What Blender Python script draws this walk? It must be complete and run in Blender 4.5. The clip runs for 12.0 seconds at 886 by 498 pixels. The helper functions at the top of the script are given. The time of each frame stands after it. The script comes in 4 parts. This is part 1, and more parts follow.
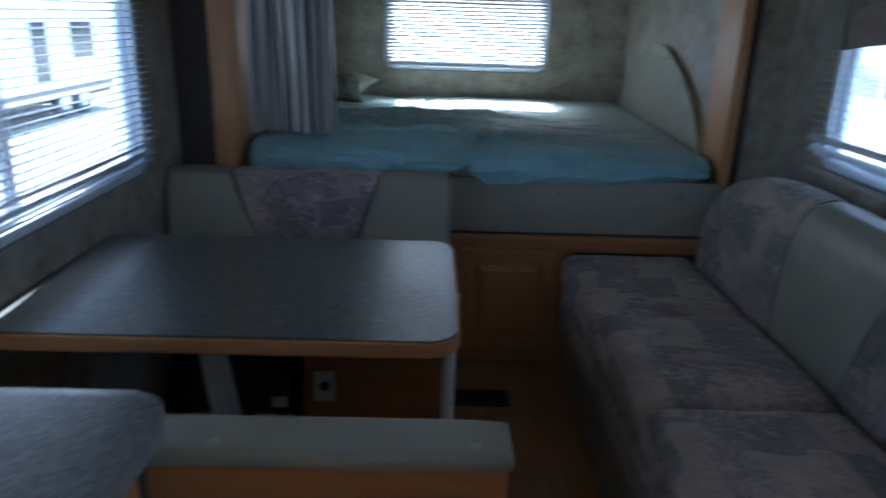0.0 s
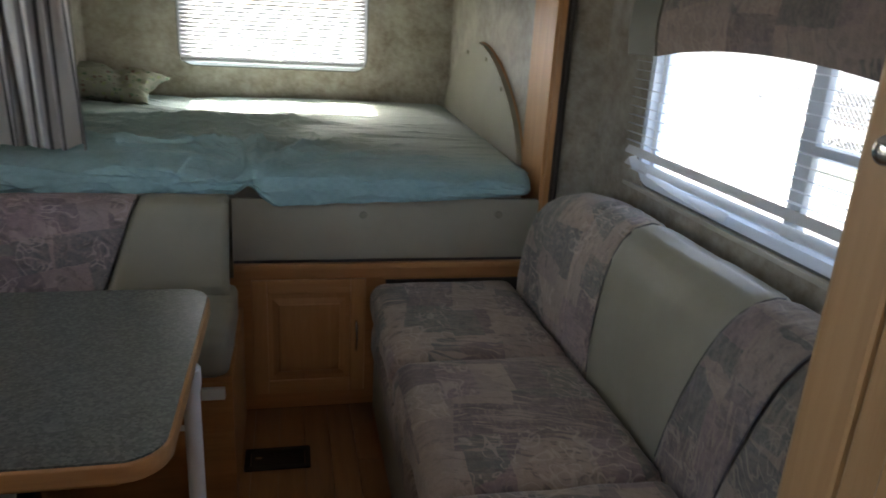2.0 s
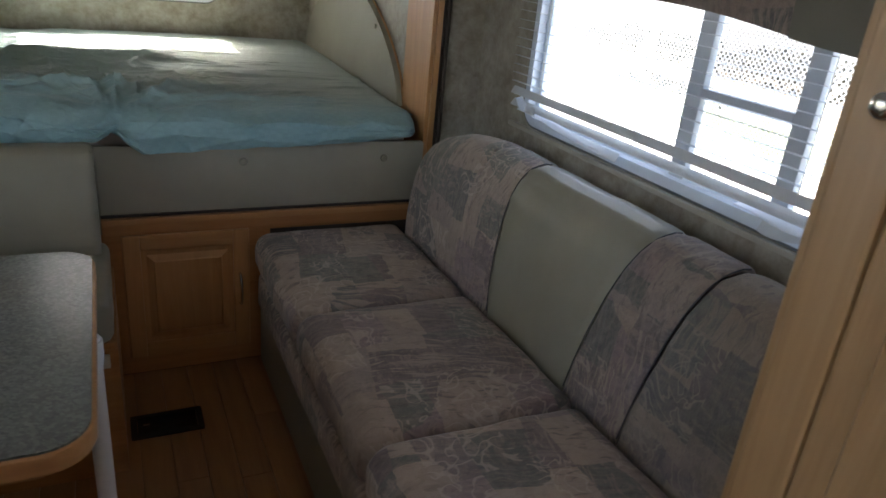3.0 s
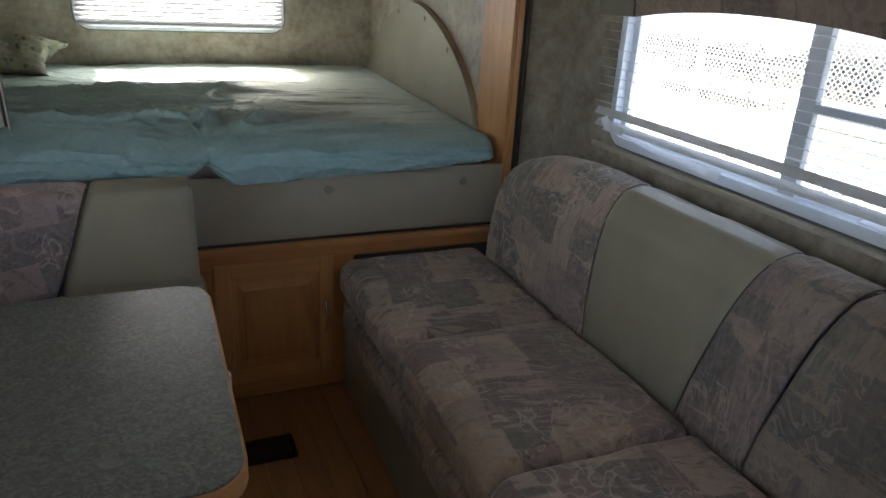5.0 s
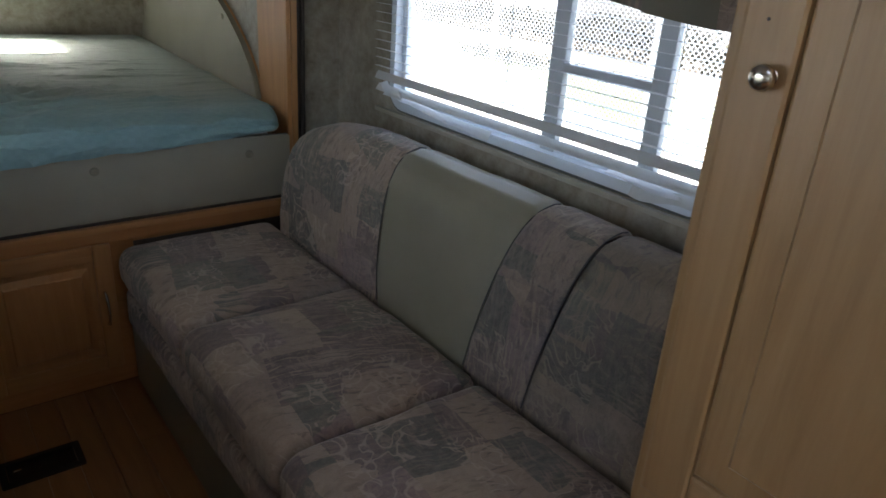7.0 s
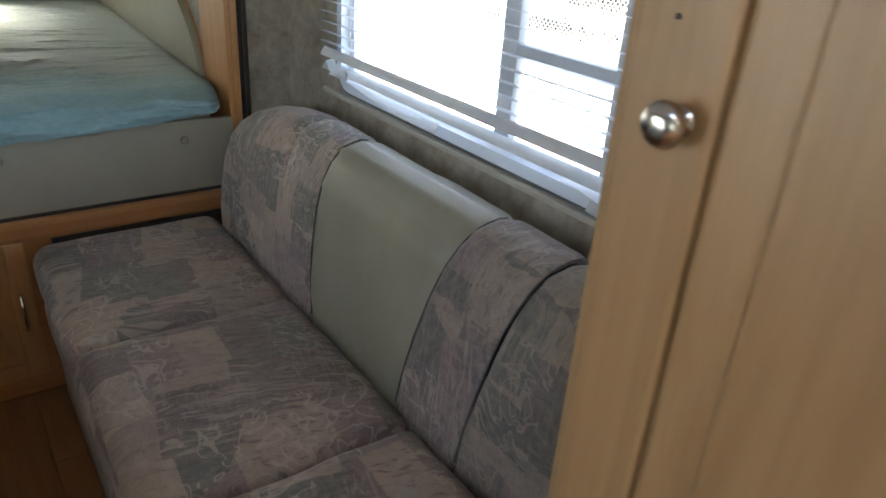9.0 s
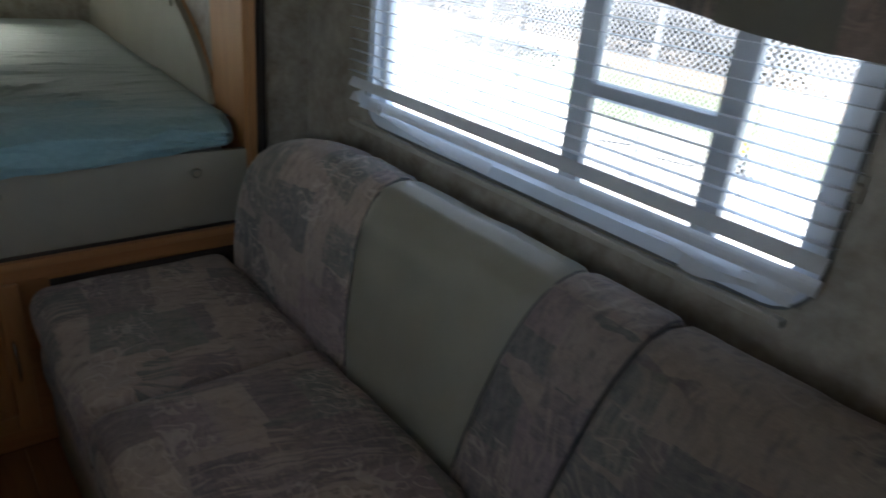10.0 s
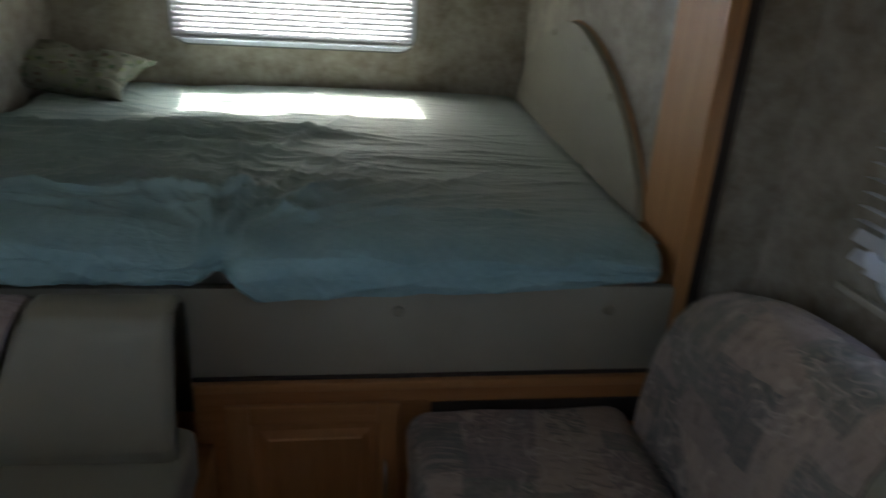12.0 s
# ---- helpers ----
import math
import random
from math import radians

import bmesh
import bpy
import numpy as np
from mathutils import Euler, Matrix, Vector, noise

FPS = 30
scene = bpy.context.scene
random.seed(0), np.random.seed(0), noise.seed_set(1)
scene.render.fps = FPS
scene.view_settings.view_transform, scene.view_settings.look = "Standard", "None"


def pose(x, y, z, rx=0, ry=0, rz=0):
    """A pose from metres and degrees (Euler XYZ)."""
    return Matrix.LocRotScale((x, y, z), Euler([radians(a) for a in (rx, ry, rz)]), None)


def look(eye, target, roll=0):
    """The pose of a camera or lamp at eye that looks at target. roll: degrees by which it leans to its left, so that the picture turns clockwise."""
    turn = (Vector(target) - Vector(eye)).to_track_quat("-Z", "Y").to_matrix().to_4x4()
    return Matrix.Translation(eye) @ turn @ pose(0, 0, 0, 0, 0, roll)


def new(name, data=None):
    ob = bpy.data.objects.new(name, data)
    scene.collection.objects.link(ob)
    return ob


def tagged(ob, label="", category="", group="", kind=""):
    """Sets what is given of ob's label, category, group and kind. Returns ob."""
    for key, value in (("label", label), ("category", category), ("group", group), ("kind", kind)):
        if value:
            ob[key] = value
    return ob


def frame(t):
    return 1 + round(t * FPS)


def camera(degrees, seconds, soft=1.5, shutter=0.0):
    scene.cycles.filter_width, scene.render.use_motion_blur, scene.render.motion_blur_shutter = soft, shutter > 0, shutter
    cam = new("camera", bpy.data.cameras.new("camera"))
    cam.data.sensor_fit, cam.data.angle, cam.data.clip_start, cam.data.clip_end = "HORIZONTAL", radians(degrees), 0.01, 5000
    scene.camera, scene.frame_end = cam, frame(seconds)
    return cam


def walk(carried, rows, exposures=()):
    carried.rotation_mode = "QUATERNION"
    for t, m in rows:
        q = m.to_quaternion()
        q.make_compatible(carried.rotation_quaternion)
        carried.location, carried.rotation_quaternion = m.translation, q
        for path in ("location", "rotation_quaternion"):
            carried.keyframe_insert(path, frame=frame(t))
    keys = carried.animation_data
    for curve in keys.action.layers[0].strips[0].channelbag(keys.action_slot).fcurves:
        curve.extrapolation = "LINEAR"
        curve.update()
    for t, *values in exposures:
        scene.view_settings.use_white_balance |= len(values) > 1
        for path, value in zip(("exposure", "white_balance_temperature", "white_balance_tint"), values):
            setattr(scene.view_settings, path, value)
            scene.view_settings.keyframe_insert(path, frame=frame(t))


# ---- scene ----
cam = camera(64.7, 12.0, shutter=0.5)
PATH = [
    (0, (0.917, 0.92, 1.36), (0.956, 2.818, 0.73), 1.8),
    (0.5, (0.927, 1.012, 1.351), (1.326, 2.884, 0.771), 4.0),
    (1, (0.988, 1.1, 1.35), (1.395, 2.959, 0.734), 6.5),
    (1.5, (1.117, 1.227, 1.369), (1.436, 3.11, 0.776), 5.9),
    (2, (1.177, 1.282, 1.371), (1.598, 3.133, 0.74), 3.4),
    (2.5, (1.145, 1.306, 1.365), (1.789, 3.067, 0.669), 4.9),
    (3, (1.042, 1.354, 1.371), (1.873, 3.006, 0.608), 5.8),
    (3.5, (0.96, 1.395, 1.384), (1.818, 3.023, 0.599), 4.2),
    (5.5, (0.901, 1.435, 1.376), (1.626, 3.157, 0.663), 3.2),
    (6, (0.914, 1.426, 1.384), (1.736, 3.1, 0.661), 2.8),
    (6.5, (0.965, 1.4, 1.391), (1.983, 2.954, 0.65), 3.3),
    (7, (1.006, 1.393, 1.378), (2.156, 2.831, 0.598), 4.1),
    (9, (1.328, 1.513, 1.382), (2.408, 2.951, 0.507), 4.1),
    (9.5, (1.269, 1.619, 1.376), (2.499, 2.959, 0.547), 5.9),
    (10, (1.256, 1.724, 1.372), (2.429, 3.124, 0.557), 5.6),
    (10.5, (1.34, 1.863, 1.37), (2.257, 3.429, 0.529), 4.1),
    (11, (1.359, 2.003, 1.365), (2.084, 3.669, 0.532), 4.0),
    (11.5, (1.347, 2.124, 1.391), (1.947, 3.87, 0.622), 3.8),
    (12, (1.295, 2.22, 1.424), (1.576, 4.047, 0.659), 3.6),
]
EXPOSURES = [(0.0, 2.7, 5000, 7), (0.4, 3.4, 6200, 11), (1.0, 3.65, 6500, 11), (1.5, 3.55, 6750, 12), (3.5, 3.5, 6800, 13), (6.5, 3.4, 6900, 12), (7.2, 3.22, 6600, 11), (9.0, 4.05, 6800, 11),
             (9.6, 3.4, 6500, 10), (10.5, 2.43, 6300, 11), (11.5, 2.6, 6400, 12), (12.0, 2.55, 6500, 12)]
walk(cam, [(t, look(eye, target, roll)) for t, eye, target, roll in PATH], EXPOSURES)

# ---- daylight ----
SUN_ELEV, SUN_SIDE = 47.0, 6.0          # degrees up, degrees from straight ahead towards -x
world = bpy.data.worlds.new("sky")
scene.world = world
world.use_nodes = True
wn = world.node_tree
sky = wn.nodes.new("ShaderNodeTexSky")
sky.sky_type, sky.sun_disc = "NISHITA", False
sky.sun_elevation, sky.sun_rotation = radians(SUN_ELEV), radians(-SUN_SIDE)
sky.air_density, sky.dust_density = 1.0, 1.5
wn.links.new(sky.outputs[0], wn.nodes["Background"].inputs[0])
wn.nodes["Background"].inputs[1].default_value = 0.15
sun_data = bpy.data.lights.new("sun", "SUN")
sun_data.energy, sun_data.angle, sun_data.color = 5.0, radians(0.5), (1.0, 0.95, 0.87)
sun = new("sun", sun_data)
ce, se = math.cos(radians(SUN_ELEV)), math.sin(radians(SUN_ELEV))
sun.matrix_world = look((ce * -math.sin(radians(SUN_SIDE)) * 30, ce * math.cos(radians(SUN_SIDE)) * 30, se * 30), (0, 0, 0))


# ---- materials ----
def mat(name):
    m = bpy.data.materials.new(name)
    m.use_nodes = True
    t = m.node_tree
    return m, t, t.nodes["Principled BSDF"]


def node(t, kind, **inputs):
    n = t.nodes.new(kind)
    for k, v in inputs.items():
        n.inputs[k.replace("_", " ")].default_value = v
    return n


def coords(t, scale=(1, 1, 1), turn=(0, 0, 0)):
    c = t.nodes.new("ShaderNodeTexCoord")
    mp = t.nodes.new("ShaderNodeMapping")
    mp.inputs["Scale"].default_value = scale
    mp.inputs["Rotation"].default_value = [radians(a) for a in turn]
    t.links.new(c.outputs["Object"], mp.inputs["Vector"])
    return mp.outputs[0]


def ramp(t, fac, stops, mode="LINEAR"):
    r = t.nodes.new("ShaderNodeValToRGB")
    r.color_ramp.interpolation = mode
    while len(r.color_ramp.elements) < len(stops):
        r.color_ramp.elements.new(0.5)
    for e, (p, c) in zip(r.color_ramp.elements, stops):
        e.position, e.color = p, (*c, 1)
    t.links.new(fac, r.inputs[0])
    return r.outputs[0]


def noise_tex(t, vec, scale, detail=4.0, rough=0.55, distort=0.0):
    n = node(t, "ShaderNodeTexNoise", Scale=scale, Detail=detail, Roughness=rough, Distortion=distort)
    t.links.new(vec, n.inputs["Vector"])
    return n.outputs["Fac"]


def mix(t, fac, a, b, mode="MIX"):
    m = t.nodes.new("ShaderNodeMix")
    m.data_type, m.blend_type = "RGBA", mode
    for sock, v in ((m.inputs[0], fac), (m.inputs[6], a), (m.inputs[7], b)):
        if hasattr(v, "is_output"):
            t.links.new(v, sock)
        else:
            sock.default_value = v if isinstance(v, float) else (*v, 1)
    return m.outputs[2]


def bump(t, b, height, strength, distance=0.002):
    n = node(t, "ShaderNodeBump", Strength=strength, Distance=distance)
    t.links.new(height, n.inputs["Height"])
    t.links.new(n.outputs[0], b.inputs["Normal"])


def simple(name, color, rough=0.5, metal=0.0, vary=0.12, scale=14.0, grain=0.0, grain_scale=300.0, spec=0.5):
    m, t, b = mat(name)
    v = coords(t)
    dark = tuple(c * (1 - vary) for c in color)
    light = tuple(min(1, c * (1 + vary)) for c in color)
    f = noise_tex(t, v, scale)
    t.links.new(ramp(t, f, [(0.3, dark), (0.7, light)]), b.inputs["Base Color"])
    b.inputs["Roughness"].default_value, b.inputs["Metallic"].default_value = rough, metal
    b.inputs["Specular IOR Level"].default_value = spec
    if grain:
        bump(t, b, noise_tex(t, v, grain_scale, 3.0), grain, 0.001)
    return m


def wood(name, dark, mid, light, along="z", rough=0.42, per_piece=False):
    m, t, b = mat(name)
    sc = {"z": (14, 14, 1.1), "y": (14, 1.1, 14), "x": (1.1, 14, 14)}[along]
    v = coords(t, sc)
    if per_piece:
        info = t.nodes.new("ShaderNodeObjectInfo")
        add = t.nodes.new("ShaderNodeVectorMath")
        add.operation = "MULTIPLY_ADD"
        add.inputs[1].default_value = (37, 53, 29)
        t.links.new(info.outputs["Random"], add.inputs[0])
        t.links.new(v, add.inputs[2])
        v = add.outputs[0]
    f = noise_tex(t, v, 1.6, 5.0, 0.6, 1.2)
    fine = noise_tex(t, v, 9.0, 3.0, 0.7)
    col = ramp(t, f, [(0.28, dark), (0.5, mid), (0.72, light)])
    col = mix(t, 0.15, col, ramp(t, fine, [(0.35, dark), (0.65, light)]))
    if per_piece:
        col = mix(t, 0.35, col, ramp(t, info.outputs["Random"], [(0.0, dark), (1.0, light)]))
    t.links.new(col, b.inputs["Base Color"])
    b.inputs["Roughness"].default_value = rough
    bump(t, b, fine, 0.12, 0.001)
    return m


def wallpaper():
    m, t, b = mat("marbled_wallpaper")
    v = coords(t)
    big = noise_tex(t, v, 8.0, 6.0, 0.66, 0.25)
    small = noise_tex(t, v, 30.0, 5.0, 0.65, 0.2)
    col = ramp(t, big, [(0.34, (0.185, 0.160, 0.120)), (0.47, (0.30, 0.27, 0.215)), (0.62, (0.42, 0.385, 0.32))])
    col = mix(t, 0.3, col, ramp(t, small, [(0.38, (0.20, 0.155, 0.105)), (0.6, (0.43, 0.395, 0.335))]))
    t.links.new(col, b.inputs["Base Color"])
    b.inputs["Roughness"].default_value = 0.55
    bump(t, b, small, 0.15, 0.002)
    return m


def patch_fabric(name, shift=0.0, tint=(1, 1, 1)):
    """Woven upholstery: overlapping blocks of mauve, slate and sand, etched with pale lines, leaf sprays and scrolls."""
    m, t, b = mat(name)
    c = t.nodes.new("ShaderNodeTexCoord")
    mp = t.nodes.new("ShaderNodeMapping")
    mp.inputs["Location"].default_value = (shift, shift * 1.7, shift * 0.6)
    mp.inputs["Rotation"].default_value = (radians(7), radians(6), radians(13))
    t.links.new(c.outputs["Object"], mp.inputs["Vector"])
    v = mp.outputs[0]
    soft = noise_warp(t, v, 30.0, 0.012)

    def calc(op, x, y=0.0):
        n = t.nodes.new("ShaderNodeMath")
        n.operation = op
        for k, q in enumerate((x, y)):
            if hasattr(q, "is_output"):
                t.links.new(q, n.inputs[k])
            else:
                n.inputs[k].default_value = q
        return n.outputs[0]

    def chance(w):
        n = t.nodes.new("ShaderNodeTexWhiteNoise")
        n.noise_dimensions = "1D"
        t.links.new(w, n.inputs["W"])
        return n.outputs["Value"]

    def blocks(scale, vec, aspect, seed):
        """Staggered rectangular patches, each with its own random colour."""
        s = t.nodes.new("ShaderNodeSeparateXYZ")
        t.links.new(vec, s.inputs[0])
        fx = calc("FLOOR", calc("MULTIPLY", s.outputs[0], scale))
        fy = calc("FLOOR", calc("ADD", calc("MULTIPLY", s.outputs[1], scale * aspect), chance(calc("ADD", fx, seed))))
        fz = calc("FLOOR", calc("ADD", calc("MULTIPLY", s.outputs[2], scale), chance(calc("ADD", fy, seed + 40.5))))
        cb = t.nodes.new("ShaderNodeCombineXYZ")
        for k, q in enumerate((fx, fy, fz)):
            t.links.new(q, cb.inputs[k])
        n = t.nodes.new("ShaderNodeTexWhiteNoise")
        t.links.new(cb.outputs[0], n.inputs["Vector"])
        o = t.nodes.new("ShaderNodeSeparateColor")
        t.links.new(n.outputs["Color"], o.inputs[0])
        return o.outputs
    turned = t.nodes.new("ShaderNodeMapping")
    turned.inputs["Rotation"].default_value = (radians(-9), radians(4), radians(-11))
    t.links.new(soft, turned.inputs["Vector"])
    big, small = blocks(7.0, soft, 0.8, 3.0), blocks(11.0, turned.outputs[0], 0.55, 9.0)
    palette = [(p, tuple(x * y for x, y in zip(c, tint))) for p, c in (
        (0.0, (0.215, 0.172, 0.172)), (0.17, (0.44, 0.345, 0.275)), (0.34, (0.148, 0.158, 0.150)), (0.5, (0.365, 0.292, 0.25)),
        (0.64, (0.185, 0.196, 0.172)), (0.78, (0.47, 0.375, 0.298)), (0.9, (0.31, 0.234, 0.234)))]
    base = ramp(t, big[0], palette, "CONSTANT")
    pick = ramp(t, small[1], [(0.0, (0, 0, 0)), (0.6, (1, 1, 1))], "CONSTANT")
    base = mix(t, pick, base, ramp(t, small[0], palette, "CONSTANT"))
    cloud = noise_tex(t, v, 26.0, 5.0, 0.7, 1.2)
    base = mix(t, 0.2, base, ramp(t, cloud, [(0.42, (0.09, 0.075, 0.08)), (0.58, (0.40, 0.315, 0.27))]))
    def dyed(c):
        return tuple(x * y for x, y in zip(c, tint))
    # brushed strokes inside the blocks, one way or the other
    def strokes(scale, seed_turn, gate, low, high):
        m2 = t.nodes.new("ShaderNodeMapping")
        m2.inputs["Scale"].default_value = scale
        m2.inputs["Rotation"].default_value = (radians(seed_turn), 0, radians(-seed_turn))
        t.links.new(noise_warp(t, v, 9.0, 0.05), m2.inputs["Vector"])
        n = noise_tex(t, m2.outputs[0], 1.0, 3.0, 0.6, 0.5)
        return mix(t, 1.0, ramp(t, n, [(low, (0, 0, 0)), (high, (1, 1, 1))]), gate, "MULTIPLY")
    gate = ramp(t, big[1], [(0.0, (0.25, 0.25, 0.25)), (0.30, (0.8, 0.8, 0.8)), (0.72, (0.25, 0.25, 0.25))], "CONSTANT")
    base = mix(t, strokes((9, 110, 13), 6, gate, 0.50, 0.60), base, dyed((0.47, 0.375, 0.305)))
    gate = ramp(t, small[2], [(0.0, (0.65, 0.65, 0.65)), (0.35, (0.15, 0.15, 0.15)), (0.7, (0.5, 0.5, 0.5))], "CONSTANT")
    base = mix(t, strokes((85, 15, 85), -11, gate, 0.52, 0.63), base, dyed((0.41, 0.32, 0.27)))
    gate = ramp(t, big[2], [(0.0, (0.7, 0.7, 0.7)), (0.4, (0.35, 0.35, 0.35)), (0.7, (0.65, 0.65, 0.65))], "CONSTANT")
    base = mix(t, strokes((22, 90, 26), 17, gate, 0.54, 0.66), base, (0.115, 0.098, 0.10))
    # a few scrolls
    sw = noise_tex(t, v, 12.0, 1.0, 0.4, 2.2)
    curl = ramp(t, sw, [(0.45, (0, 0, 0)), (0.475, (0.7, 0.7, 0.7)), (0.51, (0.7, 0.7, 0.7)), (0.535, (0, 0, 0))])
    gate2 = ramp(t, small[2], [(0.0, (0.1, 0.1, 0.1)), (0.62, (0.9, 0.9, 0.9))], "CONSTANT")
    base = mix(t, mix(t, 1.0, curl, gate2, "MULTIPLY"), base, dyed((0.56, 0.46, 0.38)))
    weave = noise_tex(t, v, 430.0, 2.0, 0.7)
    base = mix(t, 0.13, base, ramp(t, weave, [(0.35, (0.07, 0.06, 0.06)), (0.65, (0.42, 0.35, 0.31))]))
    t.links.new(base, b.inputs["Base Color"])
    b.inputs["Roughness"].default_value = 0.9
    b.inputs["Specular IOR Level"].default_value = 0.15
    b.inputs["Sheen Weight"].default_value = 0.2
    bump(t, b, weave, 0.35, 0.001)
    return m


def laminate(name, a, c, d):
    """Speckled work surface: fine chips over a soft mottling."""
    m, t, b = mat(name)
    v = coords(t, (1, 1, 1), (31, 17, 23))
    chips = node(t, "ShaderNodeTexVoronoi", Scale=190.0)
    t.links.new(v, chips.inputs["Vector"])
    sep = t.nodes.new("ShaderNodeSeparateColor")
    t.links.new(chips.outputs["Color"], sep.inputs[0])
    blot = noise_tex(t, v, 38.0, 2.0, 0.6)
    col = mix(t, 0.3, ramp(t, sep.outputs[0], [(0.1, tuple(x * 0.9 for x in a)), (0.5, c), (0.95, tuple(x * 1.1 for x in d))]), ramp(t, blot, [(0.3, a), (0.7, d)]))
    t.links.new(col, b.inputs["Base Color"])
    b.inputs["Roughness"].default_value = 0.34
    return m


def cloth(name, a, c, rough=0.85, check=0.0):
    m, t, b = mat(name)
    v = coords(t)
    f = noise_tex(t, v, 9.0, 5.0, 0.6)
    col = ramp(t, f, [(0.3, a), (0.7, c)])
    w = noise_tex(t, v, 350.0, 2.0)
    if check:
        ch = node(t, "ShaderNodeTexChecker", Scale=check)
        t.links.new(v, ch.inputs["Vector"])
        col = mix(t, mix(t, 1.0, ch.outputs["Fac"], (0.16, 0.16, 0.16), "MULTIPLY"), col, tuple(x * 0.72 for x in a))
    t.links.new(col, b.inputs["Base Color"])
    b.inputs["Roughness"].default_value = rough
    b.inputs["Specular IOR Level"].default_value = 0.2
    b.inputs["Sheen Weight"].default_value = 0.15
    bump(t, b, w, 0.2, 0.001)
    return m


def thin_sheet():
    """Pale teal cotton, with warm light on the bed top painted in grey beige."""
    m, t, b = mat("pale_teal_sheet")
    v = coords(t)
    col = ramp(t, noise_tex(t, v, 9.0, 5.0, 0.6), [(0.3, (0.235, 0.38, 0.39)), (0.7, (0.30, 0.455, 0.465))])
    ch = node(t, "ShaderNodeTexChecker", Scale=55.0)
    t.links.new(v, ch.inputs["Vector"])
    col = mix(t, mix(t, 1.0, ch.outputs["Fac"], (0.16, 0.16, 0.16), "MULTIPLY"), col, (0.20, 0.31, 0.31))
    # warm light on the top is painted in as grey beige, more so towards the wall with the headboard; the front stays
    # teal
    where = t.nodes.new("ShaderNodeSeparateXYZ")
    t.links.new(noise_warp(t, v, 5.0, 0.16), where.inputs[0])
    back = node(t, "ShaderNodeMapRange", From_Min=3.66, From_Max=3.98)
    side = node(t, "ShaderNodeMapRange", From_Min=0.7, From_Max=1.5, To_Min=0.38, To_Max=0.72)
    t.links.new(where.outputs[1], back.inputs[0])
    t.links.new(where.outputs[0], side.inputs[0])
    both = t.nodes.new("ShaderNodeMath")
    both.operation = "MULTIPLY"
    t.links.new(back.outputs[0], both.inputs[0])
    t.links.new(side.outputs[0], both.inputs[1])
    warm_top = both.outputs[0]
    col = mix(t, warm_top, col, (0.335, 0.340, 0.280))
    t.links.new(col, b.inputs["Base Color"])
    b.inputs["Roughness"].default_value = 0.85
    b.inputs["Specular IOR Level"].default_value = 0.2
    b.inputs["Sheen Weight"].default_value = 0.15
    # fine crumpling of the cotton, mostly across the bed
    fold = noise_tex(t, noise_warp(t, coords(t, (8.0, 30.0, 22.0), (0, 0, 7)), 1.5, 1.4), 1.0, 4.0, 0.5, 0.6)
    bump(t, b, fold, 0.6, 0.010)
    return m


def printed_pillow():
    m, t, b = mat("printed_pillow_cotton")
    v = coords(t)
    vo = node(t, "ShaderNodeTexVoronoi", Scale=38.0)
    t.links.new(noise_warp(t, v), vo.inputs["Vector"])
    spots = ramp(t, vo.outputs["Distance"], [(0.28, (1, 1, 1)), (0.36, (0, 0, 0))])
    sep = t.nodes.new("ShaderNodeSeparateColor")
    t.links.new(vo.outputs["Color"], sep.inputs[0])
    tint = ramp(t, sep.outputs[0], [(0.0, (0.10, 0.16, 0.09)), (0.4, (0.26, 0.30, 0.14)), (0.7, (0.16, 0.10, 0.07))], "CONSTANT")
    t.links.new(mix(t, spots, (0.26, 0.262, 0.20), tint), b.inputs["Base Color"])
    b.inputs["Roughness"].default_value = 0.85
    return m


def noise_warp(t, v, scale=20.0, amount=0.04):
    n = node(t, "ShaderNodeTexNoise", Scale=scale)
    t.links.new(v, n.inputs["Vector"])
    a = t.nodes.new("ShaderNodeVectorMath")
    a.operation = "MULTIPLY_ADD"
    a.inputs[1].default_value = (amount, amount, amount)
    t.links.new(n.outputs["Color"], a.inputs[0])
    t.links.new(v, a.inputs[2])
    return a.outputs[0]


def striped_curtain():
    m, t, b = mat("striped_curtain_fabric")
    uv = t.nodes.new("ShaderNodeUVMap")
    sep = t.nodes.new("ShaderNodeSeparateXYZ")
    t.links.new(uv.outputs[0], sep.inputs[0])
    fr = t.nodes.new("ShaderNodeMath")
    fr.operation = "FRACT"
    t.links.new(sep.outputs[0], fr.inputs[0])
    col = ramp(t, fr.outputs[0], [(0.0, (0.66, 0.64, 0.62)), (0.34, (0.025, 0.022, 0.026)), (0.47, (0.68, 0.66, 0.64)), (0.80, (0.30, 0.28, 0.29)), (0.92, (0.03, 0.027, 0.03))], "CONSTANT")
    v = coords(t)
    col = mix(t, 0.12, col, ramp(t, noise_tex(t, v, 90.0), [(0.3, (0.12, 0.12, 0.12)), (0.7, (0.42, 0.41, 0.40))]))
    t.links.new(col, b.inputs["Base Color"])
    b.inputs["Roughness"].default_value = 0.9
    bump(t, b, noise_tex(t, v, 400.0), 0.2, 0.001)
    return m


def glass():
    m, t, b = mat("window_glass")
    b.inputs["Base Color"].default_value = (0.97, 0.98, 0.98, 1)
    b.inputs["Transmission Weight"].default_value = 1.0
    b.inputs["Roughness"].default_value = 0.0
    b.inputs["IOR"].default_value = 1.45
    return m


def insect_screen():
    m, t, b = mat("insect_screen")
    b.inputs["Base Color"].default_value = (0.03, 0.03, 0.035, 1)
    b.inputs["Alpha"].default_value = 0.38
    b.inputs["Roughness"].default_value = 0.7
    return m


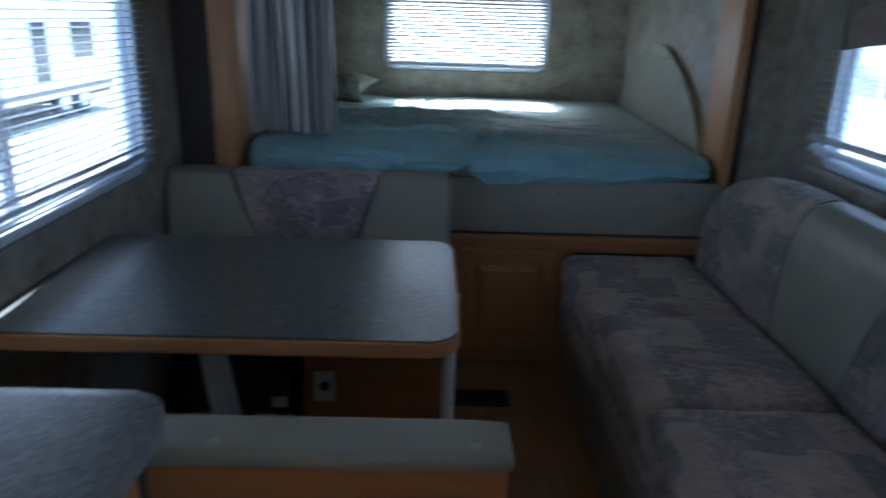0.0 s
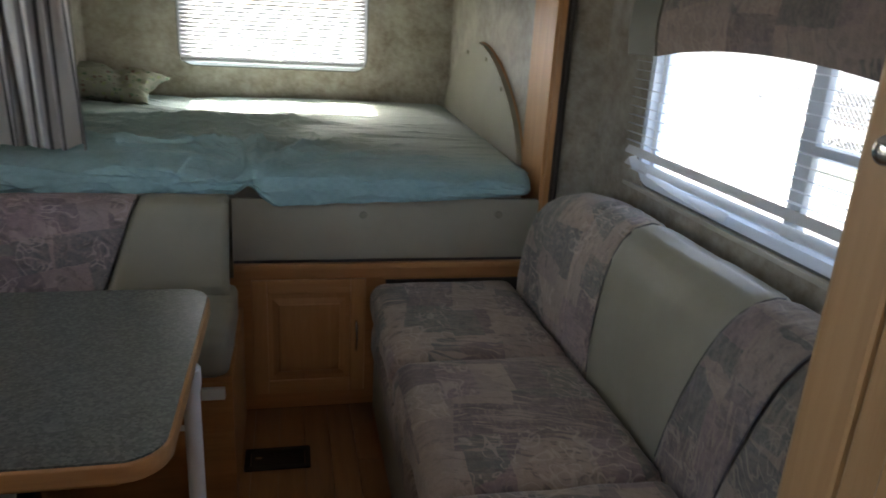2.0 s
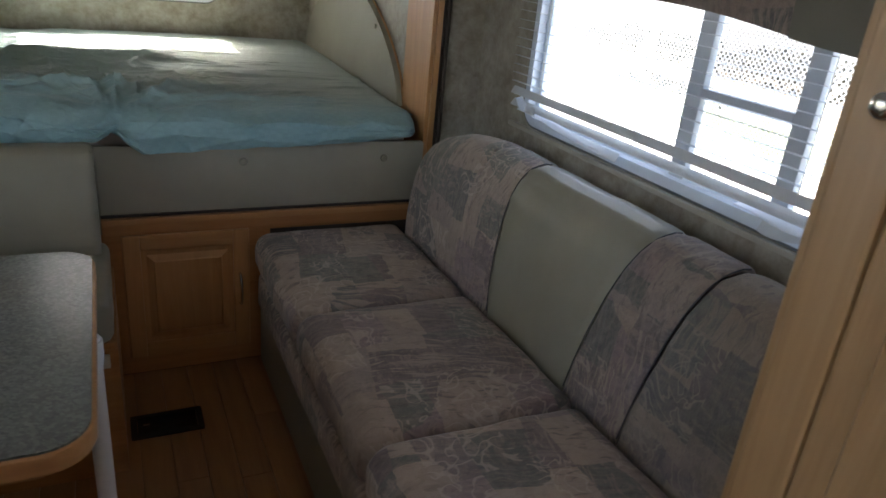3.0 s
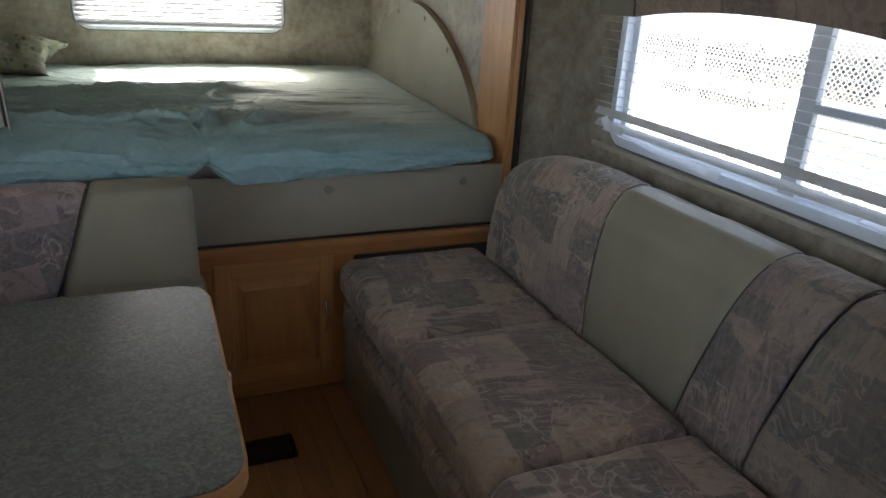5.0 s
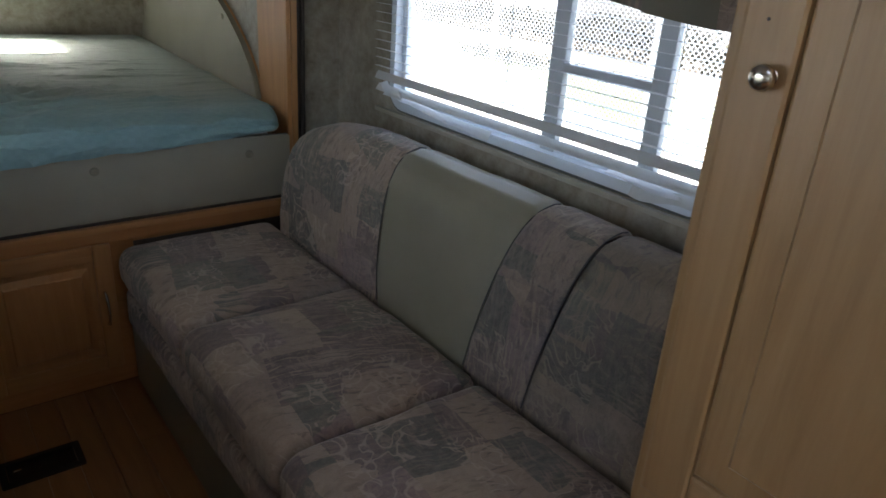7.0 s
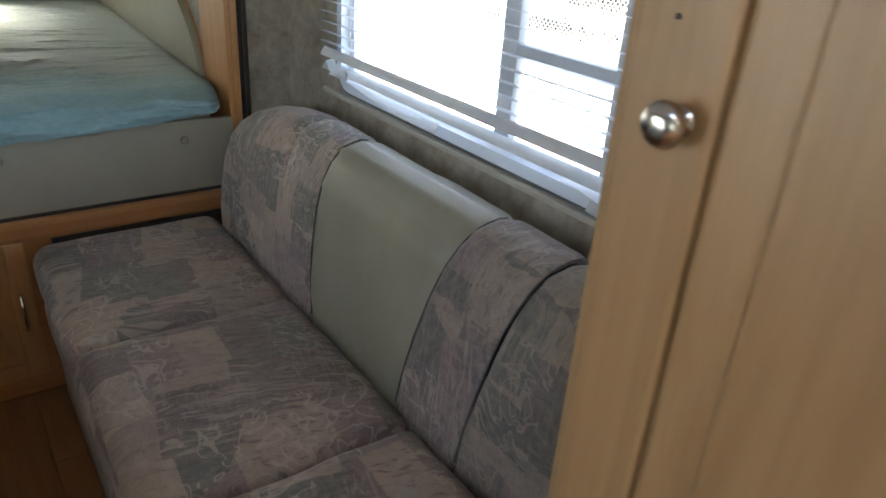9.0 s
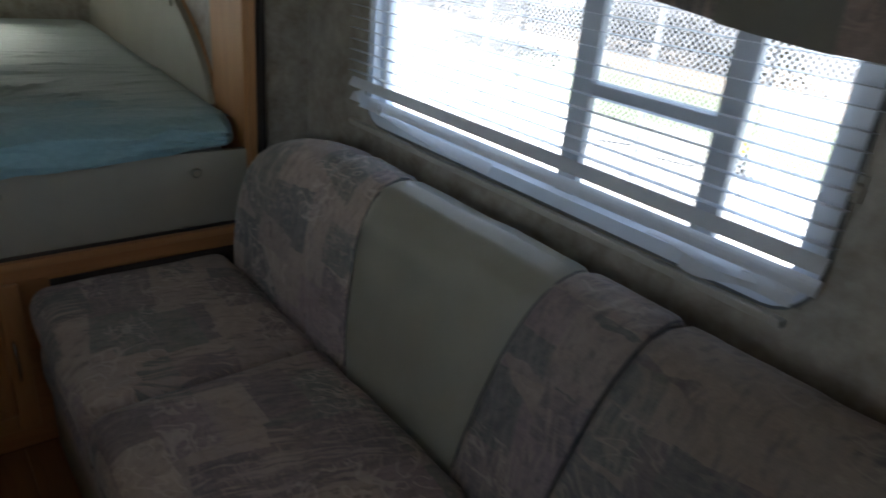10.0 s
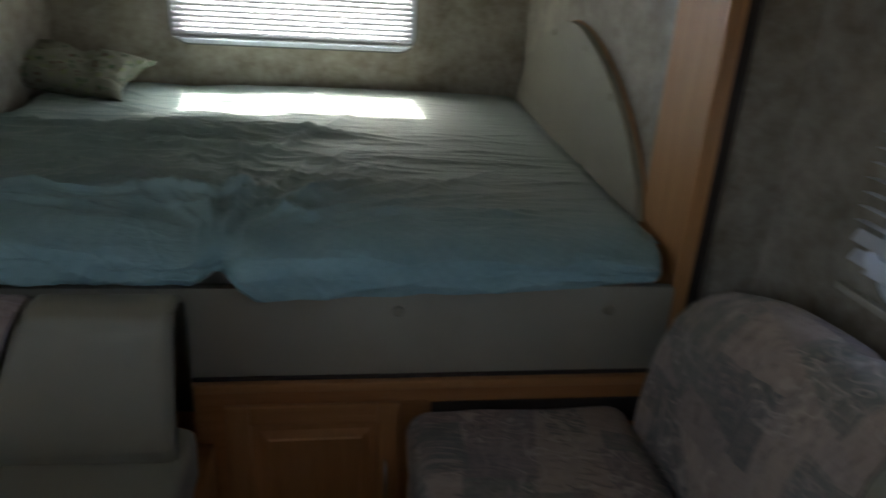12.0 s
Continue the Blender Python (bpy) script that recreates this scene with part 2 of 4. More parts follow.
def slat_mat(name, tint):
    m, t, b = mat(name)
    v = coords(t)
    f = noise_tex(t, v, 40.0)
    t.links.new(ramp(t, f, [(0.3, tuple(c * 0.93 for c in tint)), (0.7, tint)]), b.inputs["Base Color"])
    b.inputs["Roughness"].default_value = 0.35
    return m


def outdoor_ground():
    m, t, b = mat("yard_ground")
    c = t.nodes.new("ShaderNodeTexCoord")
    sep = t.nodes.new("ShaderNodeSeparateXYZ")
    t.links.new(c.outputs["Object"], sep.inputs[0])
    n1 = noise_tex(t, c.outputs["Object"], 0.5, 5.0, 0.6)
    n2 = noise_tex(t, c.outputs["Object"], 9.0, 5.0, 0.7)
    add = t.nodes.new("ShaderNodeMath")
    add.operation = "MULTIPLY_ADD"
    add.inputs[1].default_value = 4.0
    t.links.new(n1, add.inputs[0])
    t.links.new(sep.outputs[0], add.inputs[2])
    mr = node(t, "ShaderNodeMapRange", From_Min=-30.0, From_Max=40.0)
    t.links.new(add.outputs[0], mr.inputs[0])
    bands = ramp(t, mr.outputs[0], [(0.0, (0.09, 0.10, 0.06)), (0.34, (0.13, 0.13, 0.09)), (0.37, (0.33, 0.32, 0.28)), (0.44, (0.50, 0.48, 0.45)), (0.58, (0.52, 0.50, 0.46)), (0.60, (0.10, 0.13, 0.055)),
                                    (0.635, (0.11, 0.135, 0.065)), (0.65, (0.20, 0.155, 0.10)), (0.69, (0.19, 0.15, 0.105)), (0.72, (0.030, 0.029, 0.028)), (1.0, (0.04, 0.04, 0.036))])
    col = mix(t, 0.6, bands, mix(t, 1.0, bands, ramp(t, n2, [(0.3, (0.45, 0.45, 0.45)), (0.7, (1.0, 1.0, 1.0))]), "MULTIPLY"))
    t.links.new(col, b.inputs["Base Color"])
    b.inputs["Roughness"].default_value = 0.95
    bump(t, b, n2, 0.4, 0.02)
    return m


M_WALL = wallpaper()
M_OAK_Z = wood("oak_upright", (0.385, 0.182, 0.068), (0.455, 0.226, 0.088), (0.515, 0.270, 0.114), "z")
M_OAK_X = wood("oak_across", (0.385, 0.182, 0.068), (0.455, 0.226, 0.088), (0.515, 0.270, 0.114), "x")
M_OAK_RED = wood("reddish_oak_frame", (0.345, 0.148, 0.052), (0.42, 0.190, 0.068), (0.475, 0.226, 0.088), "x")
M_OAK_Y = wood("oak_along", (0.385, 0.182, 0.068), (0.455, 0.226, 0.088), (0.515, 0.270, 0.114), "y")
M_PINE = wood("pale_maple_door", (0.285, 0.162, 0.070), (0.355, 0.212, 0.098), (0.405, 0.256, 0.128), "z", 0.38)
M_PINE_X = wood("pale_maple_rail", (0.285, 0.162, 0.070), (0.355, 0.212, 0.098), (0.405, 0.256, 0.128), "y", 0.38)
M_PANEL = wood("orange_ply_panel", (0.28, 0.115, 0.035), (0.36, 0.16, 0.05), (0.43, 0.20, 0.07), "x", 0.5)
M_FLOOR = wood("floor_plank", (0.20, 0.085, 0.030), (0.29, 0.13, 0.048), (0.36, 0.17, 0.065), "y", 0.3, True)
M_SUBFLOOR = simple("subfloor", (0.08, 0.045, 0.025), 0.8)
M_DARK = simple("dark_brown_seal_and_shade", (0.045, 0.033, 0.028), 0.6, grain=0.2)
M_VINYL = simple("grey_green_vinyl", (0.265, 0.248, 0.186), 0.48, vary=0.06, scale=6, grain=0.25, grain_scale=260)
M_VINYL_D = simple("grey_vinyl_panel", (0.35, 0.325, 0.252), 0.55, vary=0.06, scale=6, grain=0.25, grain_scale=260)
# vinyl darkened for the shade on the valance's room side
M_TAIL_SHADED = simple("shaded_olive_vinyl", (0.125, 0.118, 0.092), 0.55, vary=0.08, scale=8, grain=0.25, grain_scale=260)
M_SEAMLINE = simple("dark_seamline", (0.05, 0.047, 0.05), 0.6)
M_FABRIC = patch_fabric("patchwork_upholstery")
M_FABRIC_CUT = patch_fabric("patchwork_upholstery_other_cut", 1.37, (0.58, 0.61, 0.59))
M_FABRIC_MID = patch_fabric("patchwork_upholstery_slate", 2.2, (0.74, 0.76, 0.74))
# low tint puts the shade of the valance's room side into the cloth
M_FABRIC_VAL_SHADED = patch_fabric("patchwork_valance_shaded", 4.6, (0.56, 0.55, 0.56))
M_FABRIC2 = patch_fabric("patchwork_upholstery_mauve", 3.1, (0.92, 0.9, 1.05))
M_LAMINATE = laminate("speckled_grey_laminate", (0.055, 0.059, 0.053), (0.092, 0.098, 0.088), (0.148, 0.155, 0.138))
M_COUNTER = laminate("grey_counter_laminate", (0.14, 0.145, 0.145), (0.19, 0.195, 0.195), (0.25, 0.255, 0.25))
M_BEIGE = simple("beige_moulding", (0.40, 0.37, 0.31), 0.45, vary=0.08)
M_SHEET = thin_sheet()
M_MATTRESS = cloth("mattress_ticking", (0.55, 0.53, 0.48), (0.62, 0.60, 0.55))
M_PILLOW = printed_pillow()
M_CURTAIN = striped_curtain()
M_GLASS = glass()
M_SCREEN = insect_screen()
M_ALU = simple("white_aluminium_frame", (0.66, 0.71, 0.78), 0.3, vary=0.05, scale=9)
M_GREYFRAME = simple("grey_window_bar", (0.42, 0.44, 0.46), 0.45, vary=0.06)
M_SLAT = slat_mat("white_blind_slat", (0.62, 0.64, 0.67))
M_CHROME = simple("brushed_nickel", (0.62, 0.60, 0.57), 0.22, 1.0, vary=0.05)
M_WHITE = simple("white_painted_metal", (0.74, 0.74, 0.74), 0.4, vary=0.05)
M_PLASTIC = simple("ivory_plastic", (0.66, 0.64, 0.58), 0.4, vary=0.04)
M_BLACK = simple("black_plastic", (0.018, 0.018, 0.02), 0.35, vary=0.2)
M_VENT = simple("dark_bronze_metal", (0.035, 0.028, 0.022), 0.32, 0.6, vary=0.2)
M_CEIL = simple("white_ceiling_panel", (0.72, 0.70, 0.66), 0.6, vary=0.05, scale=4)
M_OUTWALL = simple("white_fibreglass", (0.78, 0.78, 0.77), 0.35, vary=0.04)
M_DARKGLASS = simple("tinted_window", (0.02, 0.022, 0.026), 0.1)
M_RUBBER = simple("tyre_rubber", (0.03, 0.03, 0.03), 0.8)
M_GALV = simple("galvanised_wire", (0.55, 0.56, 0.57), 0.55, 0.2, vary=0.1)
M_YELLOW = simple("yellow_plastic", (0.75, 0.50, 0.03), 0.4, vary=0.08)
M_GREYPL = simple("grey_plastic", (0.12, 0.13, 0.13), 0.45, vary=0.1)
M_GROUND = outdoor_ground()
M_LEAF = simple("dusty_scrub_leaf", (0.045, 0.042, 0.026), 0.85, vary=0.45, scale=3)


# ---- mesh tools ----
def mesh_object(name, bm, material, smooth=False):
    me = bpy.data.meshes.new(name)
    bmesh.ops.recalc_face_normals(bm, faces=bm.faces)
    bm.to_mesh(me)
    bm.free()
    me.materials.append(material)
    if smooth:
        me.polygons.foreach_set("use_smooth", [True] * len(me.polygons))
        me.set_sharp_from_angle(angle=radians(50))
    return new(name, me)


def thing(name, at, label, category, group="", kind=""):
    ob = new(name)
    ob.location = at
    ob.empty_display_size = 0.05
    return tagged(ob, label, category, group, kind)


def part(name, bm, material, parent, label="", smooth=False):
    ob = mesh_object(name, bm, material, smooth)
    ob.parent = parent
    if parent.type == "EMPTY":
        ob.matrix_parent_inverse = Matrix.Translation(-parent.location)
    return tagged(ob, label)


def add_box(bm, x0, x1, y0, y1, z0, z1, bevel=0.0, seg=2):
    r = bmesh.ops.create_cube(bm, size=1.0)
    vs = r["verts"]
    for v in vs:
        v.co = Vector(((x0 + x1) / 2 + v.co.x * (x1 - x0), (y0 + y1) / 2 + v.co.y * (y1 - y0), (z0 + z1) / 2 + v.co.z * (z1 - z0)))
    if bevel:
        es = list({e for v in vs for e in v.link_edges})
        bmesh.ops.bevel(bm, geom=es, offset=bevel, segments=seg, affect="EDGES", profile=0.6)
    return bm


def box(x0, x1, y0, y1, z0, z1, bevel=0.0, seg=2):
    return add_box(bmesh.new(), x0, x1, y0, y1, z0, z1, bevel, seg)


def tube(path, radius, sides=10, bm=None, cap=True):
    """A round bar along a line of points."""
    bm = bm or bmesh.new()
    pts = [Vector(p) for p in path]
    rings = []
    for i, p in enumerate(pts):
        d = (pts[min(i + 1, len(pts) - 1)] - pts[max(i - 1, 0)]).normalized()
        a = d.orthogonal().normalized() if i == 0 else (a - d * a.dot(d)).normalized()
        c = d.cross(a)
        rings.append([bm.verts.new(p + (a * math.cos(2 * math.pi * k / sides) + c * math.sin(2 * math.pi * k / sides)) * radius) for k in range(sides)])
    for r0, r1 in zip(rings, rings[1:]):
        for k in range(sides):
            bm.faces.new((r0[k], r0[(k + 1) % sides], r1[(k + 1) % sides], r1[k]))
    if cap:
        bm.faces.new(rings[0])
        bm.faces.new(rings[-1])
    return bm


def spin(profile, centre, axis="z", sides=20, bm=None):
    """A turned shape: profile of (radius, height) about an axis through centre."""
    bm = bm or bmesh.new()
    cx, cy, cz = centre
    rings = []
    for r, h in profile:
        ring = []
        for k in range(sides):
            a = 2 * math.pi * k / sides
            u, v = r * math.cos(a), r * math.sin(a)
            co = {"z": (cx + u, cy + v, cz + h), "x": (cx + h, cy + u, cz + v), "y": (cx + u, cy + h, cz + v)}[axis]
            ring.append(bm.verts.new(co))
        rings.append(ring)
    for r0, r1 in zip(rings, rings[1:]):
        for k in range(sides):
            bm.faces.new((r0[k], r0[(k + 1) % sides], r1[(k + 1) % sides], r1[k]))
    bm.faces.new(rings[0])
    bm.faces.new(rings[-1])
    return bm


def outline_solid(pts, place, depth, bevel=0.0):
    """A plate: the outline pts (u, v) put in the world by place(u, v, d), d from 0 to depth."""
    bm = bmesh.new()
    a = [bm.verts.new(place(u, v, 0)) for u, v in pts]
    b = [bm.verts.new(place(u, v, depth)) for u, v in pts]
    f0 = bm.faces.new(a)
    f1 = bm.faces.new(list(reversed(b)))
    n = len(pts)
    for i in range(n):
        bm.faces.new((a[i], a[(i + 1) % n], b[(i + 1) % n], b[i]))
    if bevel:
        bmesh.ops.bevel(bm, geom=list(f0.edges) + list(f1.edges), offset=bevel, segments=2, affect="EDGES", profile=0.6)
    return bm


def round_rect(u0, u1, v0, v1, r, n=6):
    pts = []
    for cu, cv, a0 in ((u1 - r, v1 - r, 0), (u0 + r, v1 - r, 90), (u0 + r, v0 + r, 180), (u1 - r, v0 + r, 270)):
        for k in range(n + 1):
            a = radians(a0 + 90 * k / n)
            pts.append((cu + r * math.cos(a), cv + r * math.sin(a)))
    return pts


def ring_solid(outer, inner, place, depth):
    """A flat frame between two outlines with the same count of points."""
    bm = bmesh.new()
    rows = [[bm.verts.new(place(u, v, d)) for u, v in pts] for pts, d in ((outer, 0), (outer, depth), (inner, depth), (inner, 0))]
    n = len(outer)
    for r0, r1 in zip(rows, rows[1:] + rows[:1]):
        for i in range(n):
            bm.faces.new((r0[i], r0[(i + 1) % n], r1[(i + 1) % n], r1[i]))
    return bm


def cushion(x0, x1, y0, y1, z0, z1, r=0.03, crown=0.02, n=22, wrinkle=0.004, seed=0.0, tight=1.0):
    """A stuffed block with rounded edges, a crowned top and slight dents."""
    bm = bmesh.new()
    bmesh.ops.create_cube(bm, size=2.0)
    bmesh.ops.subdivide_edges(bm, edges=list(bm.edges), cuts=n, use_grid_fill=True)
    hx, hy, hz = (x1 - x0) / 2, (y1 - y0) / 2 * tight, (z1 - z0) / 2
    r = min(r, hx, hy, hz)
    for v in bm.verts:
        s = v.co.copy()
        s = Vector([math.copysign(abs(c) ** 0.8, c) for c in s])
        p = Vector((s.x * hx, s.y * hy, s.z * hz))
        core = Vector((max(-hx + r, min(hx - r, p.x)), max(-hy + r, min(hy - r, p.y)), max(-hz + r, min(hz - r, p.z))))
        d = p - core
        if d.length > 1e-6:
            p = core + d.normalized() * r
        p.y /= tight
        w = (1 - s.x * s.x) * (1 - s.y * s.y)
        p.z += crown * w * max(0.0, s.z)
        q = p + Vector(((x0 + x1) / 2, (y0 + y1) / 2, (z0 + z1) / 2))
        p += p.normalized() * wrinkle * noise.noise(q * 9 + Vector((seed, seed, 0)))
        v.co = p + Vector(((x0 + x1) / 2, (y0 + y1) / 2, (z0 + z1) / 2))
    return bm


def sheet(fn, nu, nv, uv=None):
    """A surface fn(u, v), u and v from 0 to 1."""
    bm = bmesh.new()
    g = [[bm.verts.new(fn(i / nu, j / nv)) for j in range(nv + 1)] for i in range(nu + 1)]
    layer = bm.loops.layers.uv.new("UVMap") if uv else None
    for i in range(nu):
        for j in range(nv):
            f = bm.faces.new((g[i][j], g[i + 1][j], g[i + 1][j + 1], g[i][j + 1]))
            if uv:
                for lp, (a, c) in zip(f.loops, ((i, j), (i + 1, j), (i + 1, j + 1), (i, j + 1))):
                    lp[layer].uv = uv(a / nu, c / nv)
    return bm


def closed(bm, thickness):
    """Gives a surface thickness: a second skin moved along the normals, joined along the rim."""
    bmesh.ops.recalc_face_normals(bm, faces=bm.faces)
    bm.normal_update()
    faces, rim = list(bm.faces), [e for e in bm.edges if e.is_boundary]
    twin = {v: bm.verts.new(v.co - v.normal * thickness) for v in list(bm.verts)}
    layer = bm.loops.layers.uv.active
    for f in faces:
        g = bm.faces.new([twin[v] for v in reversed(f.verts)])
        if layer:
            for a, c in zip(g.loops, reversed(list(f.loops))):
                a[layer].uv = c[layer].uv
    for e in rim:
        p, q = e.verts
        bm.faces.new((p, q, twin[q], twin[p]))
    return bm


def wall_around(name, axis, at, thick, a0, a1, z0, z1, hole, label, material=None):
    """A wall in the plane axis = at .. at + thick from a0 to a1, with one opening (b0, b1, c0, c1)."""
    bm = bmesh.new()
    lo, hi = min(at, at + thick), max(at, at + thick)
    def piece(p0, p1, q0, q1):
        if axis == "x":
            add_box(bm, lo, hi, p0, p1, q0, q1)
        else:
            add_box(bm, p0, p1, lo, hi, q0, q1)
    if hole:
        b0, b1, c0, c1 = hole
        piece(a0, b0, z0, z1), piece(b1, a1, z0, z1), piece(b0, b1, z0, c0), piece(b0, b1, c1, z1)
    else:
        piece(a0, a1, z0, z1)
    return tagged(mesh_object(name, bm, material or M_WALL), label, "wall", kind="structure")


# ---- the shell ----
XL, XR, YB, YF, ZC = -0.03, 2.22, 5.17, -1.0, 2.0
RW = (2.077, 3.215, 0.935, 1.43)      # right window: y0 y1 z0 z1
LW = (1.80, 3.215, 0.86, 1.66)        # left window
BW = (0.64, 1.565, 1.075, 1.53)       # back window: x0 x1 z0 z1
# openings in the next two walls are unseen, added to brighten the room
wall_around("wall_light_opening", "x", XR, 0.05, YF, 0.35, -0.1, ZC, (-0.80, 0.02, 0.0, 1.90), "unseen side wall with an opening added to let daylight in")
wall_around("wall_kitchen", "x", XL, -0.05, YF, 1.76, -0.1, ZC, (0.0, 0.40, 1.20, 1.60), "side wall above the kitchen counter with an opening added for daylight")
# unseen panel, added so no sun leaks in below the bed platform
wall_around("wall_under_bed", "y", 3.576, 0.023, 0.104, 2.066, -0.1, 0.399, None, "plain panel closing the space under the bed", M_PANEL)
wall_around("wall_right", "x", XR, 0.05, 0.35, 3.60, -0.1, ZC, RW, "side wall with marbled beige wallpaper")
wall_around("wall_left", "x", XL, -0.05, 1.76, 3.60, -0.1, ZC, LW, "side wall with marbled beige wallpaper")
wall_around("wall_rear", "y", YF, -0.05, XL - 0.05, XR + 0.05, -0.1, ZC, None, "plain papered end wall behind the kitchen")
wall_around("wall_bed_right", "x", 2.036, 0.05, 3.60, YB, 0.40, ZC - 0.02, None, "papered side wall of the bed recess")
wall_around("wall_bed_left", "x", 0.186, -0.05, 3.60, YB, 0.40, ZC - 0.02, None, "papered side wall of the bed recess")
wall_around("wall_back", "y", YB, 0.05, 0.136, 2.086, 0.40, ZC - 0.02, BW, "papered back wall of the bed recess")
# unseen square opening added to the ceiling over the aisle to let daylight in
ROOF_OPENING = (0.95, 1.27, 1.05, 1.37)
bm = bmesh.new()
add_box(bm, XL - 0.05, ROOF_OPENING[0], YF - 0.05, 3.60, ZC, ZC + 0.06)
add_box(bm, ROOF_OPENING[1], XR + 0.05, YF - 0.05, 3.60, ZC, ZC + 0.06)
add_box(bm, ROOF_OPENING[0], ROOF_OPENING[1], YF - 0.05, ROOF_OPENING[2], ZC, ZC + 0.06)
add_box(bm, ROOF_OPENING[0], ROOF_OPENING[1], ROOF_OPENING[3], 3.60, ZC, ZC + 0.06)
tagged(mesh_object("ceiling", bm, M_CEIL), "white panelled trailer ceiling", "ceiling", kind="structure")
bm = box(0.13, 2.09, 3.60, YB + 0.05, ZC - 0.02, ZC + 0.03)
tagged(mesh_object("ceiling_bed", bm, M_CEIL), "white ceiling of the bed recess", "ceiling", kind="structure")
bm = box(XL - 0.05, XR + 0.05, YF - 0.05, 3.62, -0.16, -0.101)
add_box(bm, XL, XR, YF, 3.62, -0.1, -0.008)
floor = tagged(mesh_object("floor", bm, M_SUBFLOOR), "wood-look plank floor, warm orange brown and dim", "floor", kind="structure")
bm = box(0.14, 2.08, 3.58, YB + 0.04, 0.40, 0.555)
tagged(mesh_object("bed_platform", bm, M_PANEL), "plain plywood platform under the mattress", "platform", kind="structure")
# dark seals and oak lining of the bed opening
for n, (a, b) in enumerate(((XL, 0.104), (2.060, 2.092))):
    bm = box(a, b, 3.552, 3.598, 0.0, ZC, 0.003)
    tagged(mesh_object("trim_seal", bm, M_DARK), "dark brown seal strip beside the bed opening", "trim", kind="structure")
bm = box(2.040, 2.060, 3.545, 3.78, 0.0, ZC)
add_box(bm, 2.026, 2.0402, 3.55, 3.778, 0.56, ZC, 0.003)
tagged(mesh_object("trim_jamb_right", bm, M_OAK_Z), "light oak lining of the bed opening", "trim", kind="structure")
bm = box(0.104, 0.183, 3.545, 3.60, 0.0, ZC, 0.003)
add_box(bm, 0.183, 0.197, 3.55, 3.745, 0.56, ZC, 0.003)
tagged(mesh_object("trim_jamb_left", bm, M_OAK_Z), "light oak lining of the bed opening", "trim", kind="structure")
bm = box(2.0925, 2.2195, 3.553, 3.598, 0.0, ZC)
tagged(mesh_object("wall_return", bm, M_WALL), "narrow papered return beside the bed opening", "wall", kind="structure")
bm = box(2.074, 2.081, 3.538, 3.552, 0.0, ZC, 0.002)
tagged(mesh_object("trim_track", bm, M_DARK), "thin dark edge on the seal", "trim", kind="structure")


# ---- windows and blinds ----
def window(name, place, u0, u1, z0, z1, label, bars, depth=0.05, screen=None, r=0.055):
    """Rounded aluminium window; place(u, z, d): d metres outwards from the inner wall face."""
    root = tagged(new(name), label, "window", kind="structure")
    outer, inner = round_rect(u0 - 0.012, u1 + 0.012, z0 - 0.012, z1 + 0.012, r + 0.012), round_rect(u0 + 0.014, u1 - 0.014, z0 + 0.014, z1 - 0.014, r - 0.014)
    part("window_frame", ring_solid(outer, inner, lambda u, v, d: place(u, v, d - 0.006), depth + 0.012), M_ALU, root)
    g2, g1 = round_rect(u0 - 0.018, u1 + 0.018, z0 - 0.018, z1 + 0.018, r + 0.018), round_rect(u0 - 0.0125, u1 + 0.0125, z0 - 0.0125, z1 + 0.0125, r + 0.0125)
    part("gasket", ring_solid(g2, g1, lambda u, v, d: place(u, v, d - 0.004), 0.0038), M_GREYPL, root, "dark rubber gasket")
    o2, i2 = round_rect(u0 + 0.013, u1 - 0.013, z0 + 0.013, z1 - 0.013, r - 0.013), round_rect(u0 + 0.036, u1 - 0.036, z0 + 0.036, z1 - 0.036, r - 0.036)
    part("sash_frame", ring_solid(o2, i2, lambda u, v, d: place(u, v, d + 0.02), 0.022), M_ALU, root)
    for kind, a, b, c, e in bars:
        bm = bmesh.new()
        p, q = Vector(place(a, c, 0.018)), Vector(place(b, e, 0.040))
        add_box(bm, min(p.x, q.x), max(p.x, q.x), min(p.y, q.y), max(p.y, q.y), min(p.z, q.z), max(p.z, q.z), 0.003)
        part("mullion" if kind == "v" else "crossbar", bm, M_GREYFRAME, root)
    p, q = Vector(place(u0 + 0.03, z0 + 0.03, 0.030)), Vector(place(u1 - 0.03, z1 - 0.03, 0.033))
    pane = part("pane", box(min(p.x, q.x), max(p.x, q.x), min(p.y, q.y), max(p.y, q.y), p.z, q.z), M_GLASS, root)
    pane.visible_shadow = False
    if screen:
        a, b, c, e = screen
        bm = bmesh.new()
        bm.faces.new([bm.verts.new(place(u, v, 0.044)) for u, v in ((a, c), (b, c), (b, e), (a, e))])
        sc = part("insect_screen", bm, M_SCREEN, root, "fine dark insect screen")
        sc.visible_shadow = False
    return root


right_place = lambda u, v, d: (XR + d, u, v)
left_place = lambda u, v, d: (XL - d, u, v)
back_place = lambda u, v, d: (u, YB + d, v)
window("window_1", right_place, *RW, "rounded aluminium slider window over the sofa", [("v", 2.535, 2.582, 0.94, 1.425), ("v", 2.245, 2.288, 0.94, 1.425), ("h", 2.288, 2.535, 1.138, 1.160)], screen=(2.288, 2.535, 0.97, 1.40))
window("window_2", left_place, *LW, "wide aluminium window beside the dinette table", [("v", 2.49, 2.53, 0.865, 1.655)])
window("window_3", back_place, *BW, "small aluminium window above the bed", [])


